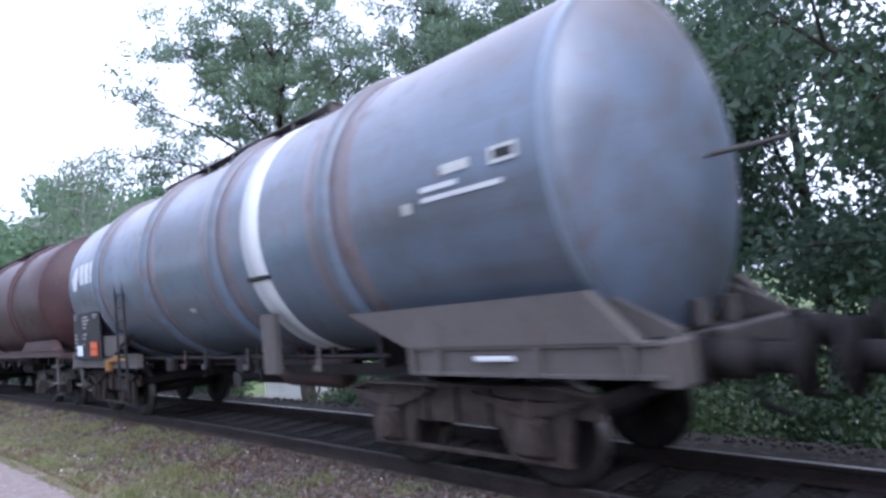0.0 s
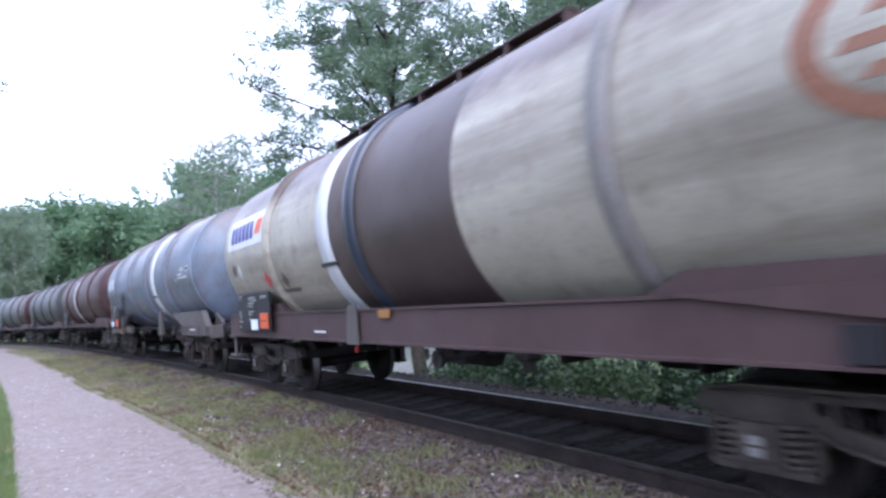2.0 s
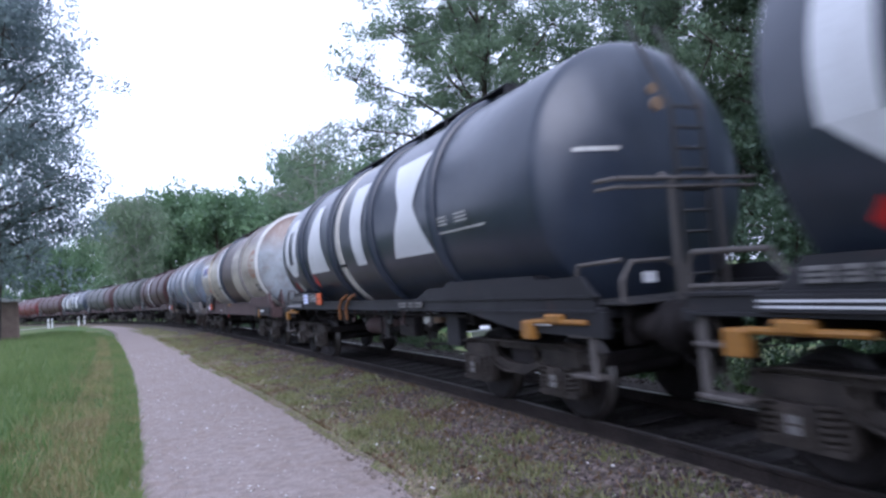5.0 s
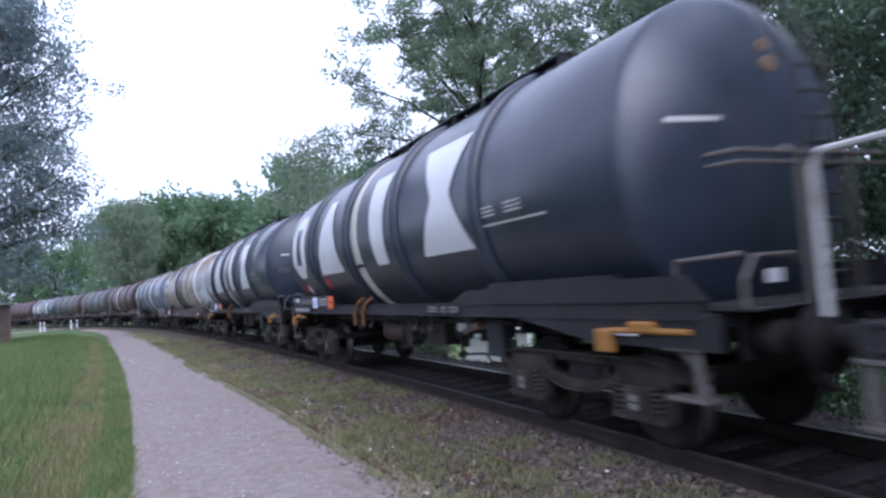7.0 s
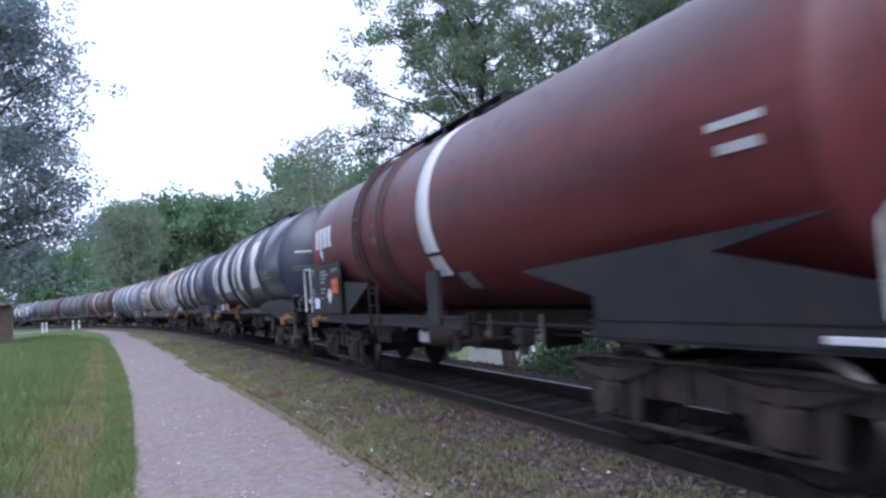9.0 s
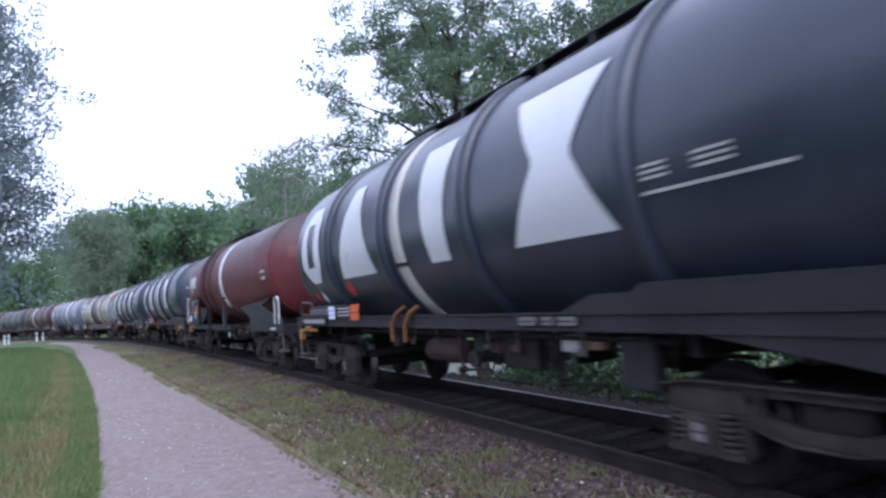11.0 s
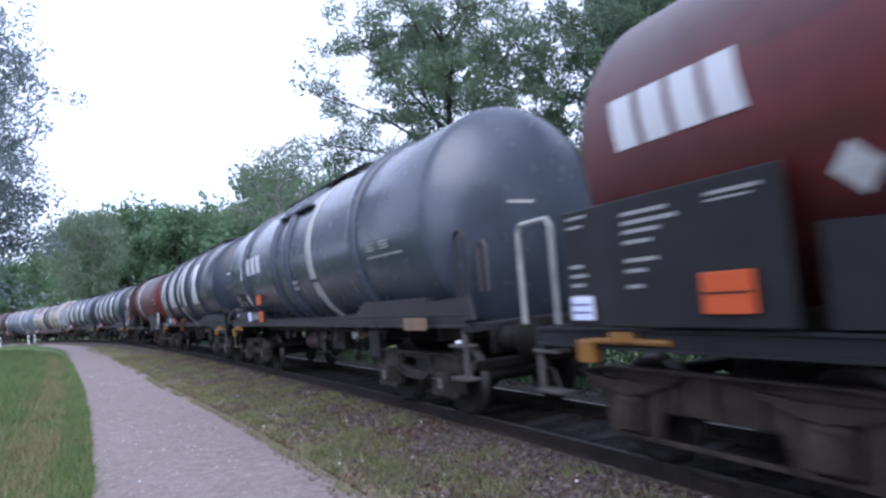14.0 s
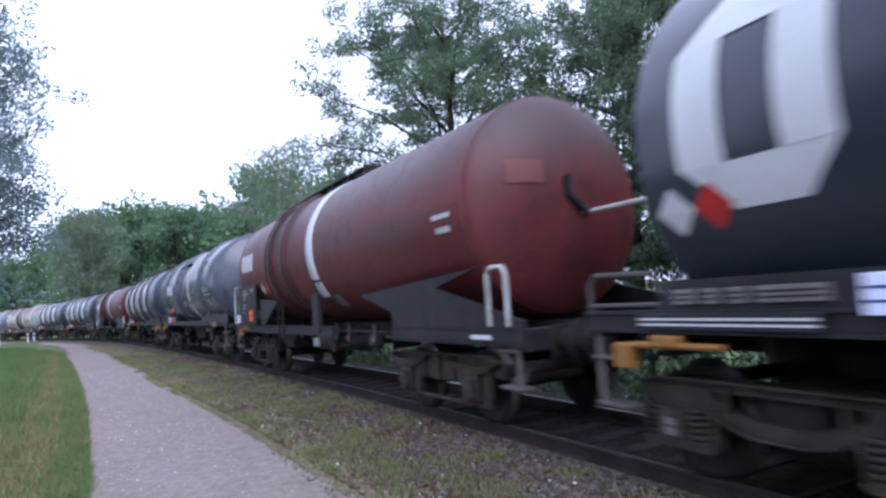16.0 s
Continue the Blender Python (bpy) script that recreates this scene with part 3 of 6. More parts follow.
def tank_wagon(length, label, spec, rolling=True, near=True):
    """One bogie tank wagon with its underframe; spec places everything by the distance d from the wagon's front end."""
    L, half = length, length / 2
    X = lambda d: half - d
    w = tagged(new("tank_wagon"), label, "tank wagon", group="tank wagons of the goods train")
    axis = spec.get("axis", AXIS)
    w["shell"], w["axis"] = spec.get("rad", RAD), axis
    paints = spec["paints"]
    body = paints[0][2]
    mats = []
    for _, _, mt in paints:
        if mt not in mats:
            mats.append(mt)
    t0, t1 = spec.get("tank", (1.05, L - 0.95))
    t0, t1 = t0 + 0.10, t1 - 0.12
    cap = CAP
    cuts = sorted({t0 + cap, t1 - cap, *[a for a, b, _ in paints if t0 + cap < a < t1 - cap], *[b for a, b, _ in paints if t0 + cap < b < t1 - cap]})
    ds = []
    for a, b in zip(cuts, cuts[1:]):
        k = max(1, round((b - a) / 1.4))
        ds += [a + (b - a) * i / k for i in range(k)]
    ds.append(cuts[-1])
    rad = spec.get("rad", RAD)
    taper = spec.get("taper", 0.0)
    rad_at = lambda d: rad - taper * max(0.0, min(1.0, (d - L * 0.55) / (L * 0.4)))
    rings = [(X(t0 + cap - cap * a), rad * r) for a, r in HEAD] + [(X(d), rad_at(d)) for d in ds] + [(X(t1 - cap + cap * a), rad_at(t1) * r) for a, r in HEAD[::-1]]

    def mat_of(x):
        d = half - x
        for a, b, mt in paints[1:]:
            if a <= d <= b:
                return mats.index(mt)
        return 0
    bm = bmesh.new()
    lathe(bm, rings, 64 if near else 32, axis, mat_of)
    bmesh.ops.recalc_face_normals(bm, faces=bm.faces[:])
    link("tank", bm, mats, w)
    for d in spec.get("rings", ()):
        d, own = d if isinstance(d, tuple) else (d, None)
        bm = bmesh.new()
        rr = [(X(d) - 0.10, rad - 0.01), (X(d) - 0.09, rad + 0.045), (X(d) - 0.045, rad + 0.085), (X(d) + 0.045, rad + 0.085), (X(d) + 0.09, rad + 0.045), (X(d) + 0.10, rad - 0.01)]
        lathe(bm, rr, 64 if near else 32, axis)
        bmesh.ops.recalc_face_normals(bm, faces=bm.faces[:])
        link("stiffening_ring", bm, own or spec.get("ring_paint", body), w, "", True)
        if spec.get("ring_rust"):
            for e in (-0.26, 0.26):
                bm = bmesh.new()
                lathe(bm, [(X(d) + e - 0.16, rad - 0.004), (X(d) + e - 0.14, rad + 0.004), (X(d) + e + 0.14, rad + 0.004), (X(d) + e + 0.16, rad - 0.004)], 64, axis)
                link("rust_stain", bm, spec["ring_rust"], w, "rusty stain beside the ring")
    if spec.get("seam"):
        # paler strip stands for the bright reflection on the end's knuckle
        x, r = X(t1 - cap), rad_at(t1)
        bm = bmesh.new()
        lathe(bm, [(x + 0.06, r - 0.002), (x + 0.05, r + 0.003), (x - 0.005, r + 0.003), (x - 0.02, r - 0.002)], 64, axis)
        link("seam_glint", bm, spec["seam"], w, "painted highlight along the seam of the tank's end", True)
    for a, b, mt in spec.get("bands", ()):
        bm = bmesh.new()
        lathe(bm, [(X(a), rad - 0.005), (X(a), rad + 0.012), (X(b), rad + 0.012), (X(b), rad - 0.005)], 64 if near else 32, axis)
        if spec.get("band_foot"):
            # the band ends on the posts at both sides
            bmesh.ops.delete(bm, geom=[f for f in bm.faces if f.calc_center_median().z < spec["band_foot"]], context="FACES")
        bmesh.ops.recalc_face_normals(bm, faces=bm.faces[:])
        link("clamping_band", bm, mt, w, "white painted band round the tank")
        if near:
            bm = bmesh.new()
            wrap(bm, [(2.06, X(b) - 0.04, X(a) + 0.04), (2.11, X(b) - 0.04, X(a) + 0.04)], 0.03, rad, axis=axis)
            y = math.sqrt((rad + 0.012) ** 2 - (2.07 - axis) ** 2)
            bevelled_box(bm, X(b) - 0.04, X(a) + 0.04, y - 0.02, y + 0.03, 2.05, 2.09)
            link("band_clamp", bm, BOARD, w, "black clamp on the band")
    for k, (mt, levels) in enumerate(spec.get("marks", ())):
        bm = bmesh.new()
        wrap(bm, [(z, X(b), X(a)) for z, a, b in levels], 0.007 + 0.001 * k, rad=rad_at(levels[0][1]), axis=axis)
        bmesh.ops.recalc_face_normals(bm, faces=bm.faces[:])
        link("painted_marking", bm, mt, w, "", True)

    # top: manhole dome, walkway with a railing
    wa, wb = spec.get("walkway", (4.0, L - 4.0))
    bm = bmesh.new()
    for y in (-0.42, -0.2, 0.02, 0.24, 0.46):
        bevelled_box(bm, X(wb), X(wa), y - 0.09, y + 0.09, axis + rad + 0.035, axis + rad + 0.06, 0.006)
    for i in range(int((wb - wa) / 0.9) + 1):
        x = X(wb) + 0.05 + i * 0.9
        box(bm, x - 0.03, x + 0.03, -0.5, 0.55, axis + rad - 0.12, axis + rad + 0.035)
    link("walkway", bm, spec.get("frame", FRAME_GREY), w, "narrow grating walkway along the tank top")
    bm = bmesh.new()
    mid = X((wa + wb) / 2)
    tube(bm, [(mid, -0.05, axis + rad - 0.08), (mid, -0.05, axis + rad + 0.10)], 0.30, 24)
    tube(bm, [(mid, -0.05, axis + rad + 0.10), (mid, -0.05, axis + rad + 0.13)], 0.34, 24)
    link("manhole", bm, body, w)

    # underframe
    frame_mat = spec.get("frame", FRAME_GREY)
    sill = spec.get("sill", (1.21, 1.38))
    beam0, beam1 = spec.get("beams", (0.62, L - 0.62))
    bog = spec.get("bogies", (2.15, L - 2.35))
    for s in (1, -1):
        for a, b in (((beam0, spec["open_middle"][0]), (spec["open_middle"][1], beam1)) if spec.get("open_middle") else ((beam0, beam1),)):
            bm = bmesh.new()
            # channel section: a web between two lips, open to the outside
            z0, z1, lip = sill[0], sill[1], 0.024
            section = [(1.24, z0), (1.36, z0), (1.36, z0 + lip), (1.334, z0 + lip + 0.006), (1.334, z1 - lip - 0.006), (1.36, z1 - lip), (1.36, z1), (1.24, z1)]
            ends_ = [[bm.verts.new((x, s * y, z)) for y, z in section] for x in (X(b), X(a))]
            for k in range(len(section)):
                q = (k + 1) % len(section)
                bm.faces.new((ends_[0][k], ends_[0][q], ends_[1][q], ends_[1][k]))
            bm.faces.new(ends_[0])
            bm.faces.new(ends_[1][::-1])
            bmesh.ops.recalc_face_normals(bm, faces=bm.faces[:])
            link("side_sill", bm, frame_mat, w)
    bm = bmesh.new()
    bevelled_box(bm, X(beam1), X(beam0), -0.22, 0.22, 0.95, 1.22)
    link("centre_sill", bm, GRIME, w)
    for s, d in ((1, beam0), (-1, beam1)):
        bm = bmesh.new()
        bevelled_box(bm, X(d) - 0.08, X(d) + 0.08, -1.33, 1.33, sill[0] - 0.06, min(sill[1], 1.26))
        link("end_beam", bm, frame_mat, w)
        for y in (-0.875, 0.875):
            shared("buffer", "buffer", buffer_mesh, GRIME, w, pose(X(d) + 0.08 * s, y, 1.06, 0, 0, 0 if s > 0 else 180), "round steel buffer", True)
        shared("hook", "coupling", hook_mesh, GRIME, w, pose(X(d), 0, 0, 0, 0, 0 if s > 0 else 180), "screw coupling with air hoses")
        # cradle that carries the tank's end
        lo = bog[0] if s > 0 else bog[1]
        outline = [(X(lo) - 1.9, 1.24), (X(lo) + 0.95, 1.24), (X(lo) + 0.60, 1.60), (X(lo) - 1.2, 1.60)] if s > 0 else [(X(lo) - 1.25, 1.24), (X(lo) + 1.9, 1.24), (X(lo) + 1.2, 1.60), (X(lo) - 0.9, 1.60)]
        for y in (1, -1) if spec.get("cradle", True) else ():
            bm = bmesh.new()
            prism(bm, outline, min(y * 1.10, y * 1.30), max(y * 1.10, y * 1.30))
            link("tank_cradle", bm, frame_mat, w)
        for dx in (-0.9, 0.0, 0.9):
            shared("cross_member", "cross_member", lambda bm: bevelled_box(bm, -0.04, 0.04, -1.12, 1.12, 1.0, 1.35), GRIME, w, pose(X(lo) + dx, 0, 0))
    for d in bog:
        bogie(w, X(d), rolling, spec.get("plate_bogie", False))
    # brake gear between the bogies
    for d, y, ln, r, nm in ((0.44, 0.2, 1.1, 0.18, "air_reservoir"), (0.62, -0.55, 0.6, 0.19, "brake_cylinder")):
        bm = bmesh.new()
        tube(bm, [(X(L * d), y, 0.8), (X(L * d) - ln, y, 0.8)], r, 18)
        for e in (0.12, ln - 0.12):
            bevelled_box(bm, X(L * d) - e - 0.02, X(L * d) - e + 0.02, y - 0.03, y + 0.03, 0.95, 1.22, 0.004)
        link(nm, bm, GRIME, w, "grimy cylinder slung under the frame")
    for d, mt in ((0.405, FRAME_RUST), (0.455, FRAME_MID), (0.545, OLIVE), (0.585, FRAME_RUST), (0.66, FRAME_DUST)):
        bm = bmesh.new()
        bevelled_box(bm, X(L * d) - 0.07, X(L * d) + 0.07, 1.16, 1.19, 0.96, 1.03, 0.01)
        bevelled_box(bm, X(L * d) - 0.02, X(L * d) + 0.02, 1.13, 1.16, 1.0, 1.24, 0.004)
        link("valve_sign", bm, mt, w, "small painted brake valve sign")
    bm = bmesh.new()
    for y, z in ((0.2, 0.9), (-0.25, 0.96), (1.1, 1.12)):
        tube(bm, [(X(3.6), y, z), (X(L - 3.8), y, z)], 0.025, 6)
    for d in (0.33, 0.47, 0.58, 0.68):
        bevelled_box(bm, X(L * d) - 0.03, X(L * d) + 0.03, -0.3, 0.3, 0.72, 1.0)
    for d in (0.36, 0.53):
        bevelled_box(bm, X(L * d) - 0.13, X(L * d) + 0.13, 1.02, 1.16, 0.9, 1.12, 0.03)
    link("brake_rigging", bm, GRIME, w)
    # bottom outlet with its side branches, and the brake valve beside it
    if near:
        mid = X(L * 0.5)
        bm = bmesh.new()
        tube(bm, [(mid, 0, 1.25), (mid, 0, 0.86)], 0.09, 12)
        tube(bm, [(mid, -1.0, 0.80), (mid, 1.0, 0.80)], 0.06, 12)
        for y in (-1.0, 0.94, 0.62, -0.68):
            tube(bm, [(mid, y, 0.80), (mid, y + 0.06, 0.80)], 0.11, 14)
        for y in (0.66, -0.64):
            bevelled_box(bm, mid - 0.03, mid + 0.03, y - 0.02, y + 0.02, 0.84, 1.22, 0.004)
        link("outlet_pipe", bm, FRAME_MID, w, "bottom outlet pipe with flanged ends")
        bm = bmesh.new()
        bevelled_box(bm, mid - 1.32, mid - 1.08, 0.50, 0.74, 0.80, 1.02, 0.03)
        tube(bm, [(mid - 1.2, 0.62, 0.82), (mid - 1.2, 0.62, 0.68)], 0.075, 12)
        tube(bm, [(mid - 1.2, 0.72, 0.92), (mid - 1.2, 1.12, 0.94)], 0.018, 6)
        tube(bm, [(mid - 1.2, 0.62, 1.0), (mid - 1.2, 0.62, 1.22)], 0.03, 6)
        link("brake_valve", bm, FRAME_MID, w, "cast brake distributor valve")
    for extra in spec.get("extras", ()):
        extra(w, X)
    return w


def board(d0, d1, z0, z1, y, plates=True, thick=0.03):
    """Black data board at the side: with plain bars for the lettering and the coloured plates."""
    def make(w, X):
        bm = bmesh.new()
        bevelled_box(bm, X(d1), X(d0), y - thick, y, z0, z1)
        b = link("data_board", bm, BOARD, w, "black data board with rows of white lettering")
        bm = bmesh.new()
        wd, ht = d1 - d0, z1 - z0
        rows = [(0.04, 0.16, 0.92, 0.945), (0.04, 0.13, 0.84, 0.865), (0.36, 0.58, 0.86, 0.89), (0.36, 0.62, 0.79, 0.82), (0.74, 0.93, 0.88, 0.905), (0.74, 0.9, 0.84, 0.855), (0.36, 0.54, 0.72, 0.75),
                (0.04, 0.12, 0.5, 0.53), (0.36, 0.5, 0.64, 0.67), (0.36, 0.52, 0.5, 0.53), (0.36, 0.46, 0.42, 0.45), (0.04, 0.14, 0.42, 0.45), (0.04, 0.12, 0.34, 0.37), (0.04, 0.14, 0.24, 0.27), (0.36, 0.44, 0.3, 0.33), (0.04, 0.1, 0.1, 0.13)]
        for a, c, e, f in rows:
            box(bm, X(d0 + wd * c), X(d0 + wd * a), y + 0.001, y + 0.004, z0 + ht * e, z0 + ht * f)
        link("lettering_bar", bm, LETTER, b)["kind"] = "stuff"
    return make


def plate(name, d0, d1, z0, z1, y, mat, label, bars=0, bar_mat=None):
    def make(w, X):
        bm = bmesh.new()
        bevelled_box(bm, X(d1), X(d0), y - 0.012, y + 0.012, z0, z1, 0.005)
        o = link(name, bm, mat, w, label)
        if bars:
            bm = bmesh.new()
            for i in range(bars):
                z = z0 + (z1 - z0) * (i + 1) / (bars + 1)
                box(bm, X(d1) + 0.02, X(d0) - 0.02, y + 0.012, y + 0.015, z - 0.008, z + 0.008)
            link("lettering_bar", bm, bar_mat or BOARD, o)["kind"] = "stuff"
    return make


def placards(d, z0=1.32, y=1.385):
    return [plate("orange_plate", d, d + 0.38, z0, z0 + 0.26, y, ORANGE, "orange hazard plate", 1),
            plate("white_plate", d - 1.2, d - 0.88, z0 + 0.02, z0 + 0.25, y, PLATE_BLUE, "bluish-white plate", 2, LABEL_BLUE),
            plate("data_plate", d - 0.75, d - 0.08, z0 + 0.03, z0 + 0.26, y - 0.02, BOARD, "dark data plate with pale rows", 3, WHITE)]


def diamond(d, z, r, mat, lift=0.01):
    def make(w, X):
        bm = bmesh.new()
        wrap(bm, [(z - r, X(d) - 0.005, X(d) + 0.005), (z, X(d) - r, X(d) + r), (z + r, X(d) - 0.005, X(d) + 0.005)], lift, w["shell"], 4, w["axis"])
        link("hazard_diamond", bm, mat, w, "diamond-shaped hazard label")
    return make


def stirrup(d, mat=None, y=1.3, z0=0.58, z1=1.2, way=1):
    """Shunter's step: one flat hanger with two treads that reach to one side of it."""
    def make(w, X):
        bm = bmesh.new()
        bevelled_box(bm, X(d) - 0.045, X(d) + 0.045, y - 0.015, y + 0.015, z0, z1, 0.006)
        for z in (z0, (z0 + z1) / 2 + 0.08):
            a, b = sorted((X(d) - 0.07 * way, X(d) + 0.34 * way))
            bevelled_box(bm, a, b, y - 0.14, y + 0.04, z, z + 0.035, 0.008)
            tube(bm, [((a + b) / 2, y - 0.12, z + 0.01), (X(d), y - 0.12, z + 0.22)], 0.014, 6)
        link("step", bm, mat or FRAME_DUST, w, "shunter's step with two treads")
    return make


def yellow_handle(d):
    def make(w, X):
        bm = bmesh.new()
        tube(bm, [(X(d) - 0.55, 1.34, 1.12), (X(d) + 0.25, 1.38, 1.12), (X(d) + 0.5, 1.38, 1.10)], 0.028, 8)
        bevelled_box(bm, X(d) + 0.3, X(d) + 0.5, 1.33, 1.42, 0.93, 1.12, 0.01)
        bevelled_box(bm, X(d) - 0.2, X(d) + 0.1, 1.30, 1.40, 1.10, 1.20, 0.02)
        link("brake_handle", bm, YELLOW, w, "yellow brake changeover handle")
    return make


def end_platform(d):
    """Railing, ladder and grating of the platform across one end; d from the wagon's front."""
    def make(w, X):
        x, s = X(d), 1 if d < 5 else -1
        e = x - s * 0.05
        runs = [("railing_post", [(x, y, 1.28), (x, y, 2.40), (x - s * 0.12, y, 2.47)], 0.028) for y in (0.02, 0.64)]
        runs += [("railing_bar", [(x, -0.5, z), (x, 1.30, z - 0.02), (x - s * 0.2, 1.36, z - 0.02)], r) for z, r in ((2.42, 0.022), (2.34, 0.018))]
        runs.append(("railing_hoop", [(e, 1.28, 1.30), (e, 1.28, 1.50), (e, 1.16, 1.66), (e, 0.72, 1.66), (e, 0.66, 1.60)], 0.022))
        runs.append(("railing_brace", [(x - s * 0.75, 1.3, 1.28), (x - s * 0.62, 1.3, 1.66), (e, 1.28, 1.68)], 0.022))
        for name, points, r in runs:
            bm = bmesh.new()
            tube(bm, points, r, 8)
            link(name, bm, FRAME_DUST, w, "tube of the end platform's railing")
        bm = bmesh.new()
        bevelled_box(bm, min(x, x - s * 0.75), max(x, x - s * 0.75), -1.2, 1.25, 1.27, 1.30)
        link("platform", bm, FRAME_MID, w)
        for k in range(6):
            bm = bmesh.new()
            bevelled_box(bm, x - s * (0.06 + 0.12 * k) - 0.02, x - s * (0.06 + 0.12 * k) + 0.02, -1.2, 1.26, 1.30, 1.315, 0.003)
            link("platform_slat", bm, FRAME_MID, w)
        bm = bmesh.new()
        for y in (0.14, 0.52):
            tube(bm, [(x - s * 0.02, y, 1.3), (x - s * 0.02, y, 3.1), (x - s * 0.5, y, 4.1)], 0.022, 8)
        for i in range(9):
            z = 1.5 + i * 0.2
            tube(bm, [(x - s * 0.02, 0.14, z), (x - s * 0.02, 0.52, z)], 0.016, 6)
        link("end_ladder", bm, FRAME_MID, w, "ladder up the tank's end")
        # small white plate in the railing
        bm = bmesh.new()
        bevelled_box(bm, x - s * 0.07, x - s * 0.055, 0.86, 1.02, 1.46, 1.56, 0.003)
        link("small_plate", bm, WHITE, w, "small white plate on the railing")
    return make


def side_ladder(d0, d1, z0, z1, y, mat=None, rungs=9):
    def make(w, X):
        bm = bmesh.new()
        rail_ladder(bm, X(d1), X(d0), z0, z1, y, rungs)
        link("side_ladder", bm, mat or FRAME_GREY, w, "upright ladder at the side")
    return make


def curved_ladder(d0, d1, mat):
    """Ladder that follows the tank's round side."""
    def make(w, X):
        bm = bmesh.new()
        arc = [(1.60 * math.cos(a), AXIS + 1.60 * math.sin(a)) for a in [radians(q) for q in range(-35, 80, 9)]]
        for d in (d0, d1):
            tube(bm, [(X(d), y, z) for y, z in arc], 0.02, 6)
        for y, z in arc:
            tube(bm, [(X(d0), y, z), (X(d1), y, z)], 0.014, 6)
        link("side_ladder", bm, mat, w, "ladder bent round the tank's side")
    return make


def loop_handle(d0, d1, z0, z1, y, mat):
    def make(w, X):
        bm = bmesh.new()
        tube(bm, [(X(d0), y, z0), (X(d0), y, z1 - 0.08), (X(d0) - 0.06, y, z1), (X(d1) + 0.06, y, z1), (X(d1), y, z1 - 0.08), (X(d1), y, z0)], 0.026, 8)
        link("grab_handle", bm, mat, w, "pale looped grab handle")
    return make


def slab(name, outline, y0, y1, mat, label=""):
    def make(w, X):
        for a, b in ((y0, y1), (-y1, -y0)):
            bm = bmesh.new()
            prism(bm, [(X(d), z) for d, z in outline], a, b)
            link(name, bm, mat, w, label)
    return make


def reservoir(d0, d1, y, z, r):
    """Air reservoir with domed ends, slung on two straps."""
    def make(w, X):
        bm = bmesh.new()
        ends = [(0.0, 0.45), (0.03, 0.75), (0.08, 0.93), (0.15, 1.0)]
        rings = [(X(d0) - a, r * k) for a, k in ends] + [(X(d1) + a, r * k) for a, k in ends[::-1]]
        lathe(bm, rings, 20, z)
        for v in bm.verts:
            v.co.y += y
        for e in (0.3, d1 - d0 - 0.3):
            bevelled_box(bm, X(d0) - e - 0.025, X(d0) - e + 0.025, y - 0.03, y + 0.03, z + r * 0.8, 1.22, 0.004)
        bmesh.ops.recalc_face_normals(bm, faces=bm.faces[:])
        link("air_reservoir", bm, FRAME_RUST, w, "rusty brown air reservoir with domed ends")
    return make


def end_rod(d0, d1, y, z):
    """Straight rod with a stub that stands out from the tank's end."""
    def make(w, X):
        bm = bmesh.new()
        tube(bm, [(X(d0), y, z), (X(d1), y, z), (X(d1 + 0.02), y, z + 0.06)], 0.022, 8)
        link("end_rod", bm, FRAME_DUST, w, "thin rod at the tank's end")
    return make


def end_strut(d0, d1):
    """Slanting struts from the end beam up under the tank's end, and the two stub feet between them."""
    def make(w, X):
        for y in (-1.0, 1.0):
            bm = bmesh.new()
            prism(bm, [(X(d0), 1.22), (X(d1), 1.22), (X(d1), 1.26), (X(d0), 1.56)], y - 0.03, y + 0.03)
            link("end_strut", bm, FRAME_DUST, w)
        for y in (-0.45, 0.1):
            bm = bmesh.new()
            tube(bm, [(X(d0 + 0.3), y, 1.2), (X(d0 + 0.3), y, 1.42)], 0.07, 12)
            link("end_foot", bm, FRAME_DUST, w)
    return make


def hose(d):
    def make(w, X):
        for k in (0, 0.45):
            bm = bmesh.new()
            tube(bm, [(X(d + k), 1.3, 1.5), (X(d + k) + 0.12, 1.38, 1.42), (X(d + k) + 0.28, 1.40, 1.25), (X(d + k) + 0.32, 1.38, 1.02)], 0.03, 8)
            link("hose", bm, HOSE, w, "orange-brown drain hose")
    return make


# plain shapes that stand for the owner's marks
def big_mark(o=0.0):
    z0, z1 = 2.03, 3.45
    ring = [[(z0, 1.95, 2.45), (z0 + 0.3, 1.6, 2.72)], [(z1 - 0.3, 1.6, 2.72), (z1, 1.9, 2.5)], [(z0 + 0.3, 1.58, 1.96), (z1 - 0.3, 1.58, 1.96)], [(z0 + 0.3, 2.36, 2.72), (z1 - 0.3, 2.36, 2.72)]]
    wedge = [[(z0, 3.74, 5.28), (z0 + 0.02, 3.75, 5.27), (z1, 4.3, 4.74)]]
    post = [[(z0, 7.12, 7.62), (z1, 7.0, 7.78)]]
    glass = [[(z0, 8.97, 10.42), (2.72, 9.45, 10.02), (2.8, 9.45, 10.02), (z1, 9.03, 10.34)]]
    return [(WHITE, lv) for lv in ring + wedge + post + glass]


def data_lines(d):
    return [(PALE, [(2.235, d, d + 1.2), (2.26, d, d + 1.2)])] + [(PALE, [(z, d + a, d + b), (z + 0.022, d + a, d + b)]) for a, b in ((0.02, 0.28), (0.5, 0.82)) for z in (2.34, 2.385, 2.43)]


